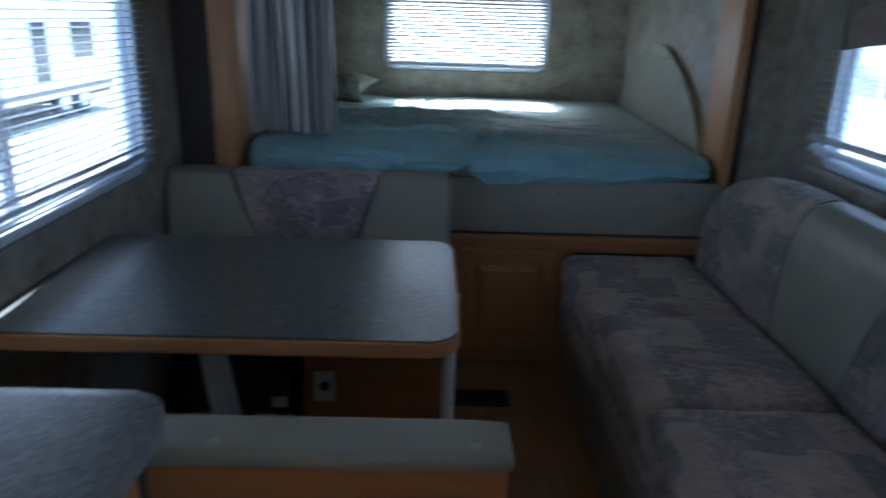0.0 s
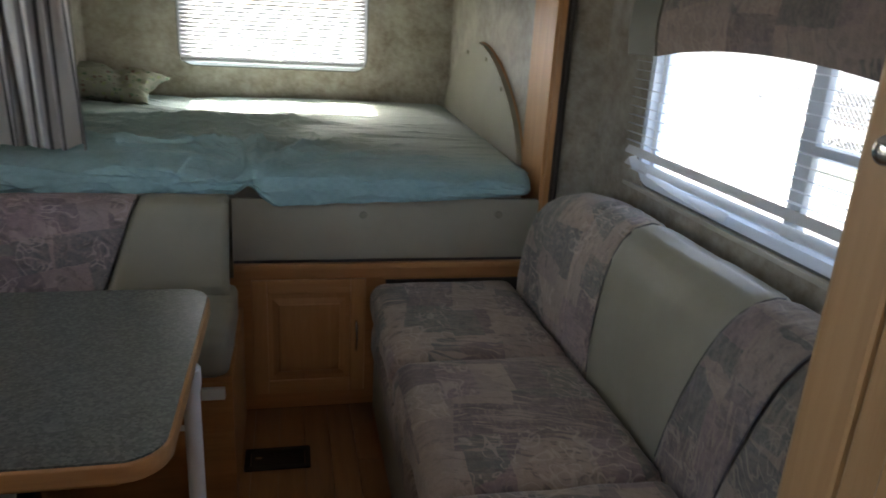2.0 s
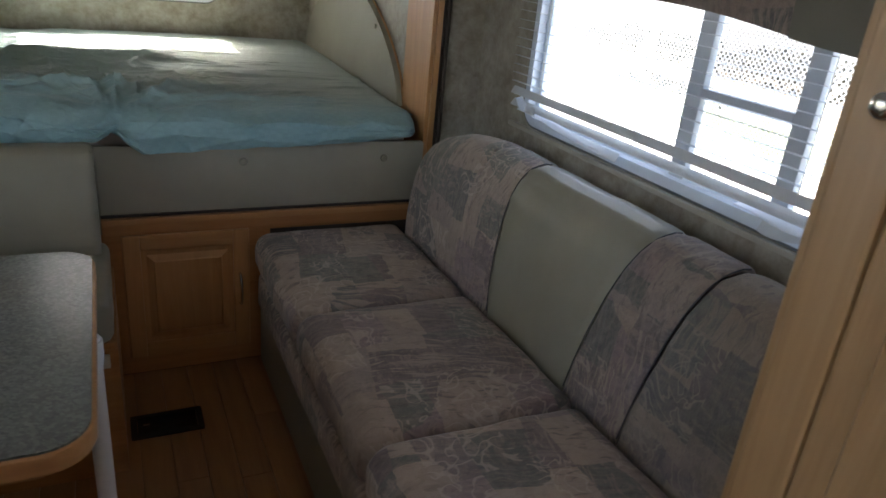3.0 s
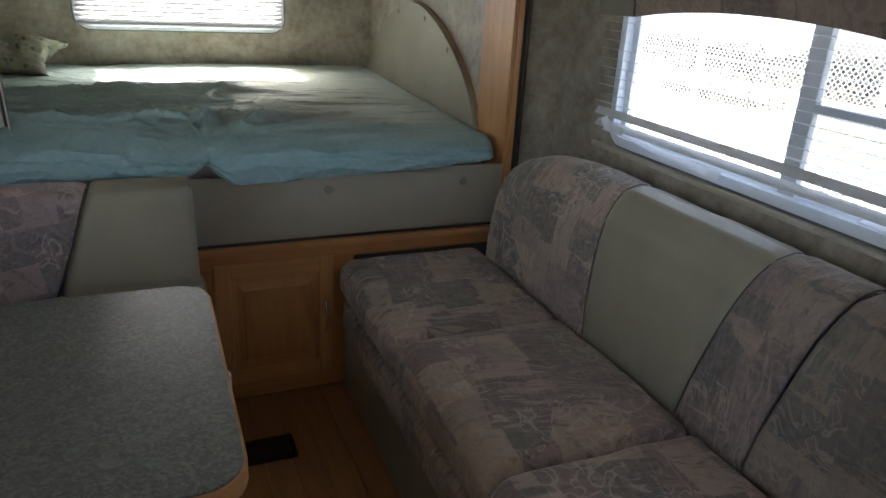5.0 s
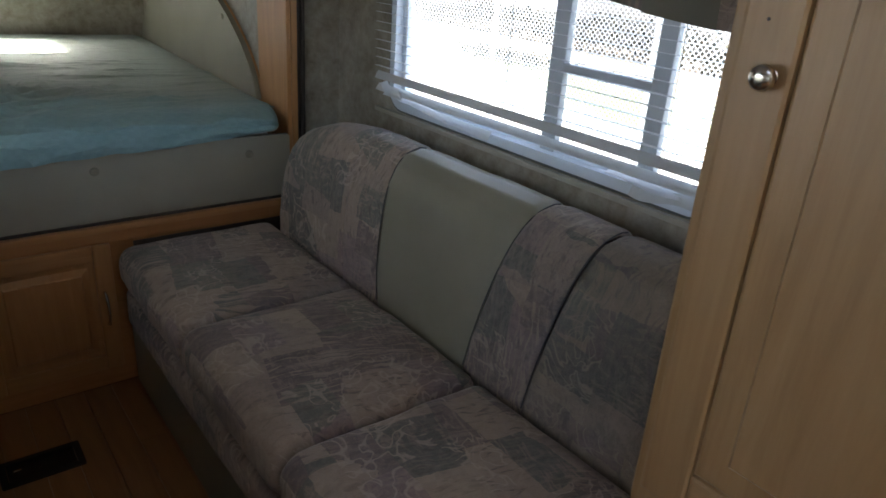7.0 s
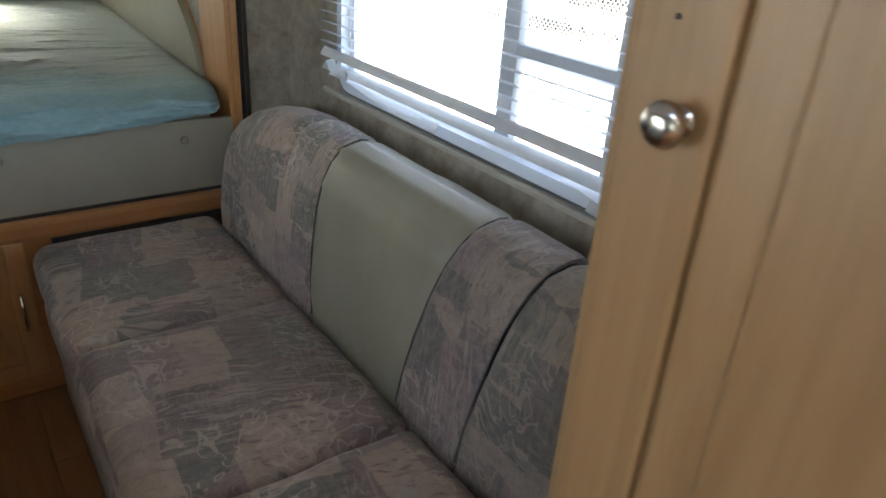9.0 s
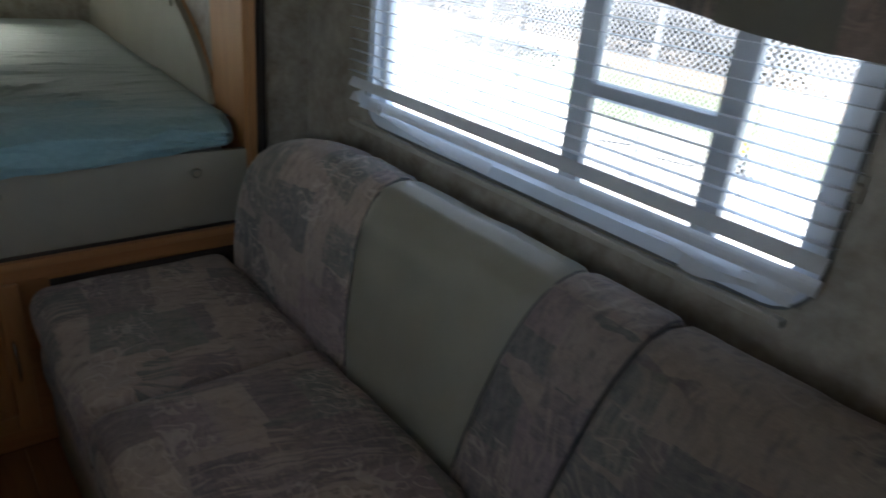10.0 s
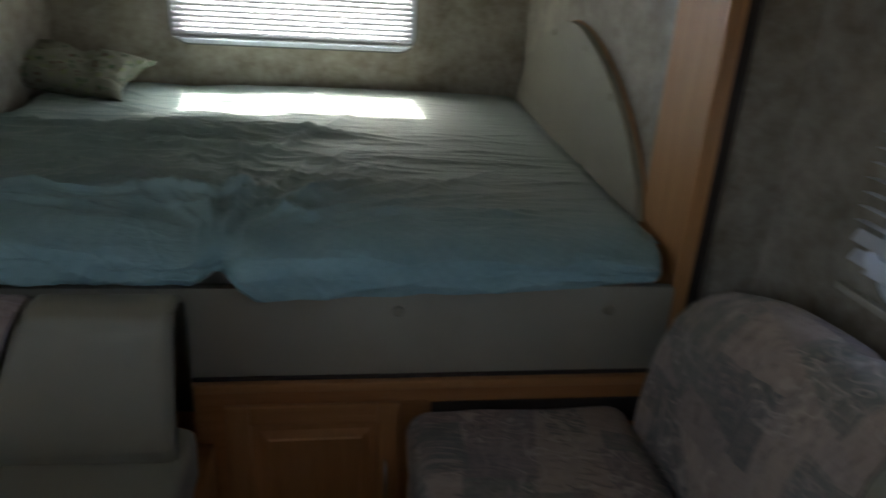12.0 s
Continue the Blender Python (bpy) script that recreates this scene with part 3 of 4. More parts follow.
def slat_mesh(length, width=0.025, bow=0.003):
    bm = bmesh.new()
    rows = []
    for k in range(5):
        s = k / 4 - 0.5
        rows.append([bm.verts.new((s * width, e * length / 2, bow * (0.25 - s * s) * 4)) for e in (-1, 1)])
    for a, b in zip(rows, rows[1:]):
        bm.faces.new((a[0], a[1], b[1], b[0]))
    bmesh.ops.recalc_face_normals(bm, faces=bm.faces)
    bmesh.ops.solidify(bm, geom=list(bm.faces), thickness=0.0005)
    me = bpy.data.meshes.new("slat")
    bm.to_mesh(me)
    bm.free()
    me.materials.append(M_SLAT)
    return me


def blind(at, length, turn, ztop, zlow, tilt, label, cords, bunch, pitch=0.0205, bow=0.003):
    """Venetian blind along its own y axis, hung at `at` and turned about z; slats from ztop down to zlow, some bunched at the foot."""
    root = thing("venetian_blind", at, label, "blind", "window blinds")
    root.rotation_euler = (0, 0, radians(turn))
    me = slat_mesh(length, bow=bow)
    def child(ob):
        ob.parent = root
        return ob
    rail = child(mesh_object("head_rail", box(-0.014, 0.014, -length / 2, length / 2, ztop + 0.008, ztop + 0.034, 0.003), M_SLAT))
    z, rng = ztop, random.Random(int(length * 1000))
    while z > zlow:
        s = child(new("slat", me))
        s.location = (0, 0, z)
        s.rotation_euler = (radians(rng.uniform(-0.12, 0.12)), radians(tilt + rng.uniform(-1.2, 1.2)), 0)
        z -= pitch
    for dx, dz, ang, skew in bunch:
        s = child(new("slat", me))
        s.location = (dx, 0, zlow + dz)
        s.rotation_euler = (radians(skew), radians(ang), 0)
    for c in cords:
        child(mesh_object("ladder_cord", tube([(0.0, c, ztop), (0.0, c, zlow - 0.02)], 0.0012, 6), M_PLASTIC))
    return root


# over the sofa: open slats, the foot of the blind crumpled and hanging in three bent slats
b1 = blind((2.196, 2.660, 0), 1.215, 0, 1.408, 1.026, 6.5, "white open venetian blind with a crumpled foot over the sofa", (-0.46, 0.02, 0.46),
           [(-0.004, -0.008, -60, 0.0), (-0.002, -0.043, -54, -0.35)], pitch=0.026, bow=0.0013)
def bent_slat(y0, y1, z0, z1, wave, twist, phase):
    """One slat of the crumpled foot between two ends (along the blind), sagging and twisted."""
    def fn(u, v):
        a = radians(twist * math.sin(u * 3.1 + phase) - 50)
        w = (v - 0.5) * 0.025
        return (-0.003 + w * math.cos(a) + 0.004 * math.sin(u * 9 + phase), y0 + (y1 - y0) * u, z0 + (z1 - z0) * u + wave * math.sin(u * 6 + phase) - w * math.sin(a))
    ob = mesh_object("bent_slat", closed(sheet(fn, 30, 4), 0.0006), M_SLAT, True)
    ob.parent = b1
bent_slat(0.560, 0.06, 0.970, 0.948, 0.004, 22, 0.4)
bent_slat(0.572, 0.46, 0.994, 0.966, 0.006, 40, 2.0)
bent_slat(-0.33, -0.585, 0.962, 0.974, 0.006, 34, 1.2)
bent_slat(-0.40, -0.580, 0.946, 0.955, 0.006, 45, 3.4)
blind((-0.002, 2.5075, 0), 1.41, 180, 1.655, 0.955, 8, "white open venetian blind beside the dinette table", (-0.45, 0.0, 0.45),
      [(0.0, -0.010, 50, 0.3), (0.002, -0.024, 30, -0.5), (0.0, -0.036, 62, 0.4), (0.0, -0.052, 20, -0.2), (0.0, -0.064, 40, 0.2)])
blind((1.10, 5.150, 0), 0.93, 90, 1.52, 1.10, -50, "white half-open venetian blind above the bed", (-0.33, 0.0, 0.33), [(0.0, -0.006, 60, 0.2), (0.0, -0.014, 20, 0.0)])


# sill strip under the window over the sofa
bm = box(2.204, 2.2195, 2.09, 3.294, 0.900, 0.914, 0.003)
tagged(mesh_object("trim_sill", bm, M_BEIGE), "thin pale moulding strip under the window", "trim", kind="structure")
# blind wand bracket beside the window
cl = thing("cord_cleat", (2.22, 2.055, 1.124), "small beige blind cord cleat on the wall", "cleat")
part("plate", box(2.214, 2.2195, 2.049, 2.061, 1.105, 1.143, 0.002), M_BEIGE, cl)
part("hook", tube([(2.214, 2.055, 1.13), (2.200, 2.055, 1.134), (2.197, 2.055, 1.118)], 0.003, 8), M_BEIGE, cl)


# ---- valance over the sofa window ----
val = thing("valance", (2.22, 2.62, 1.30), "patchwork fabric window valance with olive vinyl tails", "valance")
def valance_piece(y0, y1, low0, lowm, low1, front, bulge):
    def fn(u, v):
        y = y0 + (y1 - y0) * u
        low = low0 * (1 - u) + low1 * u + (lowm - (low0 + low1) / 2) * 4 * u * (1 - u)
        z = low + (1.445 - low) * v
        return (front - bulge * math.sin(math.pi * v) + 0.002 * noise.noise(Vector((y * 11, z * 9, 0))), y, z)
    return closed(sheet(fn, 24, 8), 0.012)
part("front_panel", valance_piece(2.27, 3.085, 1.302, 1.333, 1.302, 2.160, 0.006), M_FABRIC_VAL_SHADED, val, smooth=True)
part("tail", valance_piece(3.085, 3.245, 1.302, 1.300, 1.298, 2.154, 0.006), M_TAIL_SHADED, val, "olive vinyl tail with shade darkened into its colour", smooth=True)
part("tail", valance_piece(2.105, 2.27, 1.286, 1.292, 1.300, 2.154, 0.006), M_TAIL_SHADED, val, "olive vinyl tail with shade darkened into its colour", smooth=True)
part("end_panel", valance_piece(1.995, 2.105, 1.285, 1.286, 1.287, 2.152, 0.006), M_FABRIC_VAL_SHADED, val, smooth=True)
part("side_return", box(2.160, 2.219, 1.990, 2.001, 1.29, 1.445, 0.003), M_FABRIC_VAL_SHADED, val)
part("side_return", box(2.160, 2.219, 3.240, 3.251, 1.30, 1.445, 0.003), M_TAIL_SHADED, val)
part("top_board", box(2.155, 2.219, 1.990, 3.251, 1.446, 1.462, 0.003), M_TAIL_SHADED, val)
# patterned scrap at the head of the back window
val2 = thing("valance", (1.1, 5.16, 1.5), "narrow patchwork valance at the head of the back window", "valance")
part("front_panel", closed(sheet(lambda u, v: (0.58 + 1.04 * u, 5.105 + 0.004 * math.sin(u * 40), 1.49 + 0.16 * v + 0.02 * math.cos(u * 2 * math.pi)), 40, 4), 0.01), M_FABRIC2, val2, smooth=True)
part("top_board", box(0.58, 1.62, 5.10, 5.168, 1.651, 1.665, 0.003), M_OAK_X, val2)


# ---- sofa ----
sofa = thing("sofa", (1.8, 2.63, 0), "three-seat sofa in mauve and grey patchwork fabric with vinyl insets", "sofa")
part("base", box(1.456, 2.19, 1.80, 3.530, 0.0, 0.255, 0.012), M_VINYL, sofa, "grey vinyl base")
part("apron", cushion(1.440, 2.10, 1.80, 3.530, 0.225, 0.355, 0.035, 0.0, 26, 0.004, 5.0), M_FABRIC, sofa, smooth=True)
for k, (y0, y1) in enumerate(((2.961, 3.531), (2.402, 2.953), (1.835, 2.394))):
    part("seat_cushion", cushion(1.433, 1.953, y0, y1, 0.350, 0.490, 0.055, 0.022, 30, 0.007, k * 3.3, 2.0), M_FABRIC, sofa, smooth=True)

# the back leans; sections are laid side by side along it
PROFILE = [(1.946, 0.40), (1.950, 0.475), (1.952, 0.55), (1.960, 0.64), (1.976, 0.73), (1.997, 0.80), (2.026, 0.850), (2.062, 0.878), (2.105, 0.887), (2.150, 0.876), (2.185, 0.84), (2.200, 0.78), (2.200, 0.45)]
def on_profile(v):
    s = v * (len(PROFILE) - 1)
    i = min(int(s), len(PROFILE) - 2)
    f = s - i
    g = f * f * (3 - 2 * f) * 0.35 + f * 0.65
    return tuple(PROFILE[i][k] * (1 - g) + PROFILE[i + 1][k] * g for k in (0, 1))
def back_section(near0, near1, far0, far1, puff, drop=0.0, seed=0.0):
    """A strip of the back; its near and far edges along y at the foot (0) and the head (1)."""
    width = abs(far0 - near0)
    def fn(u, v):
        x, z = on_profile(v)
        h = min(1.0, max(0.0, (z - 0.45) / 0.44))
        y = (near0 + (near1 - near0) * h) * (1 - u) + (far0 + (far1 - far0) * h) * u
        rim = min(1.0, min(u, 1 - u) * width / 0.028)
        lift = puff * (math.sqrt(max(0.0, 1 - (1 - rim) ** 2)) - 1)
        nx, nz = (-0.97, 0.15) if v < 0.40 else ((-0.5, 0.85) if v < 0.55 else (0.3, 0.8))
        far = max(0.0, (y - 3.12) / 0.34)
        z -= 0.078 * far * far * h * h
        x -= 0.010 * far * far
        k = 0.004 * noise.noise(Vector((y * 8 + seed, z * 8, x * 5))) + 0.0015 * noise.noise(Vector((y * 30, z * 30, seed)))
        return (x + nx * (lift + k), y, z + nz * (lift + k) - drop * h)
    bm = sheet(fn, 34, 48)
    bmesh.ops.holes_fill(bm, edges=[e for e in bm.edges if e.is_boundary], sides=0)
    return bm
part("back_cushion", back_section(3.045, 3.085, 3.465, 3.458, 0.012, seed=1), M_FABRIC, sofa, smooth=True)
part("back_cushion", back_section(2.860, 2.902, 3.046, 3.086, 0.009, seed=5), M_FABRIC, sofa, smooth=True)
part("back_inset", back_section(2.479, 2.388, 2.859, 2.901, 0.010, seed=2), M_VINYL, sofa, "plain grey-green vinyl inset", smooth=True)
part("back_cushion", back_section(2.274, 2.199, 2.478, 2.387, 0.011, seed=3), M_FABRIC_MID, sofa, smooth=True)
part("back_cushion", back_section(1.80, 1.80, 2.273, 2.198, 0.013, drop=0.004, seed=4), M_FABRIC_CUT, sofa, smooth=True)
# shade in the seams of the sofa back, put in as thin dark tubes
for foot, head in ((2.8595, 2.9015), (2.4785, 2.3875), (2.2735, 2.1985)):
    pts = []
    for k in range(15):
        x, z = on_profile(0.08 + 0.62 * k / 14)
        h = min(1.0, max(0.0, (z - 0.45) / 0.44))
        pts.append((x + 0.006, foot + (head - foot) * h, z - 0.003 * h))
    part("seamline", tube(pts, 0.0017, 6), M_SEAMLINE, sofa, "dark line for the shade in the seam", smooth=True)


# ---- bed ----
HEM_X = (0.2, 0.9, 1.0, 1.04, 1.08, 1.12, 1.22, 1.33, 1.62, 1.8, 1.95, 2.0)
HEM_Z = (0.80, 0.80, 0.80, 0.822, 0.79, 0.760, 0.762, 0.768, 0.776, 0.785, 0.797, 0.801)
def ridge(p, sharp):
    return max(0.0, 1 - abs(noise.noise(p)) * 2.4) ** sharp
NU, NV = 480, 400
def crease_field():
    """Heights of many soft creases on the flat of the bed: some across it, some running out from a gathered spot at the front."""
    rng = random.Random(11)
    gx = np.linspace(0.215, 2.005, NU + 1)[:, None]
    gy = 5.155 + (3.61 - 5.155) * np.minimum(1.0, np.linspace(0, 1, NV + 1) / 0.80)[None, :]
    field = np.zeros((NU + 1, NV + 1))
    for k in range(300):
        if k < 140:
            cx, cy = rng.uniform(0.22, 1.15), rng.uniform(3.66, 4.95)
            ang, ln, wd, ht = rng.gauss(-8, 14), rng.uniform(0.07, 0.30), rng.uniform(0.008, 0.018), rng.uniform(0.006, 0.019)
        elif k < 215:
            out, ang = rng.uniform(0.16, 0.66), rng.uniform(8, 172)
            cx, cy = 1.06 + out * math.cos(radians(ang)), 3.60 + out * math.sin(radians(ang)) * 0.8
            ln, wd, ht = rng.uniform(0.07, 0.26), rng.uniform(0.008, 0.016), rng.uniform(0.006, 0.016) * (1.25 - out)
            ang += rng.gauss(0, 8)
        else:
            cx, cy = rng.uniform(1.15, 1.98), rng.uniform(3.66, 5.0)
            ang, ln, wd, ht = rng.gauss(2, 7), rng.uniform(0.06, 0.24), rng.uniform(0.008, 0.016), rng.uniform(0.002, 0.006)
        if cy > 4.5:
            ht *= 0.4
        ca, sa = math.cos(radians(ang)), math.sin(radians(ang))
        along, across = (gx - cx) * ca + (gy - cy) * sa, -(gx - cx) * sa + (gy - cy) * ca
        across = across - rng.uniform(-0.35, 0.35) * along ** 2
        # sharp crest, steep towards the front of the bed, long towards the back
        slope = np.where(across < 0, across / (0.55 * wd), -across / (1.9 * wd))
        field += ht * np.exp(-(along / ln) ** 2) * np.exp(slope)
    return field
CREASES = crease_field()
def front_creases():
    """The same for the hanging front of the sheet: position along the bed and metres down from its edge."""
    rng = random.Random(5)
    gx = np.linspace(0.215, 2.005, NU + 1)[:, None]
    gd = 0.13 * np.maximum(0.0, np.linspace(0, 1, NV + 1) - 0.80)[None, :] / 0.20
    field = np.zeros((NU + 1, NV + 1))
    for k in range(110):
        cx, cd = (rng.uniform(0.22, 1.35) if k < 70 else rng.uniform(1.3, 2.0)), rng.uniform(0.01, 0.13)
        ang, ln, wd, ht = rng.gauss(0, 24 if k < 70 else 9), rng.uniform(0.03, 0.14), rng.uniform(0.005, 0.011), rng.uniform(0.003, 0.009)
        ca, sa = math.cos(radians(ang)), math.sin(radians(ang))
        along, across = (gx - cx) * ca + (gd - cd) * sa, -(gx - cx) * sa + (gd - cd) * ca
        field += ht * np.exp(-(along / ln) ** 2) * np.exp(np.where(across > 0, -across / (0.6 * wd), across / (1.8 * wd)))
    return field
FRONT = front_creases()
def sheet_shape(u, v):
    """Crumpled sheet: the top from the back wall to the front edge, then the drop to the hem."""
    x = 0.215 + 1.79 * u
    left = max(0.0, min(1.0, (1.55 - x) / 0.5))
    front = max(0.0, 1 - (v - 0.80) / 0.06) if v > 0.80 else 1.0
    s = max(0.0, (v - 0.80) / 0.20)
    y = 5.155 + (3.61 - 5.155) * min(1.0, v / 0.80)
    ztop = 0.868 + 0.030 * max(0.0, min(1.0, (1.06 - x) / 0.2)) * max(0.0, min(1.0, (4.3 - y) / 0.6)) + 0.010 * math.exp(-((x - 1.3) / 0.5) ** 2)
    q = Vector((x, y, 0))
    w = CREASES[round(u * NU), round(v * NV)] + 0.008 * left * noise.noise(Vector((x * 5, y * 7, 3)))
    # folds that run out from the gathered spot at the front
    dx, dy = q.x - 1.05, q.y - 3.56
    r, ang = math.hypot(dx, dy), math.atan2(dy, dx)
    w += 0.009 * math.exp(-((r - 0.20) / 0.24) ** 2) * max(0.0, math.sin(ang * 9 + 2.0 * noise.noise(Vector((r * 4, ang, 0))))) ** 2
    w += 0.015 * math.exp(-((q.x - (1.01 + 0.45 * (q.y - 4.0))) / 0.020) ** 2) * max(0.0, 1 - abs(q.y - 4.35) / 0.5)
    w += 0.011 * math.exp(-((q.y - 3.70 - 0.08 * (q.x - 1.4)) / 0.011) ** 2) * math.exp(-((q.x - 1.45) / 0.26) ** 2)
    edge = min(x - 0.215, 2.005 - x)
    z = ztop + 0.034 * max(0.0, min(1.0, (y - 3.85) / 1.2)) + w * front - 0.013 * max(0.0, 1 - edge / 0.05) ** 2
    if s > 0:
        hem = float(np.interp(x, HEM_X, HEM_Z)) + 0.004 * noise.noise(Vector((x * 14, 3, 1)))
        if s < 0.5:
            a = s * math.pi
            y, z = 3.61 - 0.078 * math.sin(a), z - (0.045) * (1 - math.cos(a))
        else:
            f = (s - 0.5) * 2
            y, z = 3.532 - 0.006 * math.sin(f * 3), (z - 0.045) * (1 - f) + hem * f
        crumple = 0.012 * left + 0.005
        y -= FRONT[round(u * NU), round(v * NV)]
        y -= 0.6 * crumple * s * (ridge(Vector((x * 5 + z * 6, z * 16, 2)), 2) + 0.5 * ridge(Vector((x * 16, z * 9, 6)), 2))
        y -= 0.006 * max(0.0, (x - 1.55) / 0.45) * math.sin(z * 190 + x * 6) * s
        y += 0.055 * math.exp(-((x - 1.055) / 0.020) ** 2) * s * (1 - 0.4 * s)
        y += 0.06 * max(0.0, 1 - edge / 0.05) ** 2
    return (x, y, z)
bed = thing("bed", (1.1, 4.3, 0.556), "wide unmade bed with a crumpled pale teal fitted sheet", "bed")
part("mattress", cushion(0.225, 1.995, 3.600, 5.150, 0.558, 0.852, 0.06, 0.0, 24, 0.002), M_MATTRESS, bed, smooth=True)
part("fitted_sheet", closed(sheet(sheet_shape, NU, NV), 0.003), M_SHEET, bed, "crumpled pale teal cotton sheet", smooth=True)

pil = thing("pillow", (0.42, 4.86, 0.89), "small white pillow with a green leaf print on the bed", "pillow")
def pillow_mesh():
    bm = bmesh.new()
    bmesh.ops.create_cube(bm, size=2.0)
    bmesh.ops.subdivide_edges(bm, edges=list(bm.edges), cuts=22, use_grid_fill=True)
    tilt = Matrix.Translation((0.330, 4.93, 0.978)) @ Euler((radians(24), radians(4), radians(-14))).to_matrix().to_4x4()
    for v in bm.verts:
        s = v.co.copy()
        w = max(0.0, (1 - s.x * s.x)) ** 0.6 * max(0.0, (1 - s.y * s.y)) ** 0.6
        n = noise.noise(Vector((s.x * 2.2, s.y * 2.2, s.z)))
        pinch = 0.045 * math.exp(-((s.x - 0.25 + 0.3 * s.y) / 0.16) ** 2) * w
        p = Vector((s.x * (0.250 - 0.045 * (1 - s.y * s.y) * abs(s.x)), s.y * (0.135 - 0.03 * (1 - s.x * s.x) * abs(s.y)),
                    s.z * (0.004 + 0.070 * w - 0.8 * pinch) + 0.022 * n + 0.016 * noise.noise(Vector((s.x * 5, s.y * 6, 4.0)))))
        v.co = tilt @ p
    return bm
part("pillowcase", pillow_mesh(), M_PILLOW, pil, smooth=True)

# headboard cushion on the side wall of the recess
def dome(y0, y1, z0, h, p=2.4, n=36):
    pts = [(y0, z0), (y1, z0)]
    for k in range(1, n):
        s = 1 - 2 * k / n
        s = math.copysign(abs(s) ** 0.75, s)
        yy = (y0 + y1) / 2 + s * (y1 - y0) / 2
        pts.append((yy, z0 + h * (1 - abs(s) ** p) ** (1 / p)))
    return pts
hb = thing("headboard", (2.03, 4.44, 0.86), "domed grey-green vinyl headboard with pale wooden edge", "headboard")
part("edge_trim", outline_solid(dome(3.757, 5.1665, 0.853, 0.4185, 1.55), lambda u, v, d: (2.0345 - d, u, v), 0.008, 0.002), M_OAK_Y, hb, "thin wooden edge")
part("pad", outline_solid(dome(3.760, 5.1635, 0.855, 0.413, 1.55), lambda u, v, d: (2.027 - d, u, v), 0.021, 0.006), M_VINYL, hb)
for yy, zz in ((4.304, 1.205), (4.046, 1.106), (4.64, 1.215)):
    part("button", spin([(0.0105, 0.0), (0.0105, -0.003), (0.007, -0.006), (0.002, -0.0065)], (2.006, yy, zz), "x", 14), M_VINYL, hb, smooth=True)

# padded board along the foot of the mattress
fb = thing("bed_front_board", (1.1, 3.56, 0.56), "grey vinyl padded board along the bed front", "bed board")
part("pad", outline_solid([(0.2, 0.566), (2.036, 0.562), (2.036, 0.776), (1.7, 0.782), (1.2, 0.776), (0.2, 0.782)], lambda u, v, d: (u, 3.574 - d, v), 0.024, 0.006), M_VINYL_D, fb, smooth=True)
for xx in (0.94, 1.411, 1.884):
    part("snap_button", spin([(0.0135, 0.0), (0.0135, -0.004), (0.0105, -0.0065), (0.0075, -0.004), (0.002, -0.0045)], (xx, 3.550, 0.722), "y", 16), M_VINYL, fb, "vinyl covered snap", smooth=True)


# ---- cupboard under the bed ----
def raised_door(parent, place, u0, u1, z0, z1, mat_z, mat_x, name="door", stile=0.052, gap=0.005, low=0.008, slope=0.030):
    """Framed door: two stiles, two rails and a raised field; place(u, z, d) with d towards the viewer."""
    def slab(a, b, c, e, d0, d1, bev):
        p, q = Vector(place(a, c, d0)), Vector(place(b, e, d1))
        return box(min(p.x, q.x), max(p.x, q.x), min(p.y, q.y), max(p.y, q.y), min(p.z, q.z), max(p.z, q.z), bev)
    door = part(name, slab(u0 + 0.012, u1 - 0.012, z0 + 0.012, z1 - 0.012, 0.0, 0.012, 0.0), mat_z, parent)
    part("stile", slab(u0, u0 + stile, z0, z1, 0.0, 0.020, 0.005), mat_z, door)
    part("stile", slab(u1 - stile, u1, z0, z1, 0.0, 0.020, 0.005), mat_z, door)
    part("rail", slab(u0 + stile - 0.001, u1 - stile + 0.001, z0, z0 + stile, 0.0, 0.0195, 0.005), mat_x, door)
    part("rail", slab(u0 + stile - 0.001, u1 - stile + 0.001, z1 - stile, z1, 0.0, 0.0195, 0.005), mat_x, door)
    a, b, c, e = u0 + stile + gap, u1 - stile - gap, z0 + stile + gap, z1 - stile - gap
    bm = bmesh.new()
    rows = []
    for inset, d in ((0, low), (0.003, low + 0.0015), (slope, 0.0180), (slope + 0.004, 0.0215)):
        rows.append([bm.verts.new(place(u, v, d)) for u, v in ((a + inset, c + inset), (b - inset, c + inset), (b - inset, e - inset), (a + inset, e - inset))])
    for r0, r1 in zip(rows, rows[1:]):
        for k in range(4):
            bm.faces.new((r0[k], r0[(k + 1) % 4], r1[(k + 1) % 4], r1[k]))
    bm.faces.new(rows[-1])
    part("raised_panel", bm, mat_z, door)
    return door

cab = thing("under_bed_cupboard", (1.5, 3.6, 0), "oak cupboard front under the bed with a raised-panel door", "cupboard")
part("face_frame", box(0.97, 2.038, 3.552, 3.572, 0.0, 0.50), M_OAK_RED, cab)
part("ledge", box(0.97, 2.034, 3.530, 3.574, 0.534, 0.556, 0.005), M_OAK_X, cab)
part("top_rail", box(0.97, 2.034, 3.540, 3.574, 0.499, 0.5335, 0.003), M_OAK_RED, cab)
# two dark strips stand in for the shade in the gaps here
part("ledge_shadow_strip", box(0.97, 2.034, 3.546, 3.574, 0.5565, 0.5655), M_DARK, cab, "dark strip for the shade between board and ledge")
part("gap_shade_strip", box(1.495, 2.03, 3.5465, 3.5515, 0.42, 0.4875), M_DARK, cab, "dark strip for the shade in the gap above the sofa seat")
door = raised_door(cab, lambda u, z, d: (u, 3.5515 - d, z), 1.04, 1.424, 0.068, 0.498, M_OAK_Z, M_OAK_X)
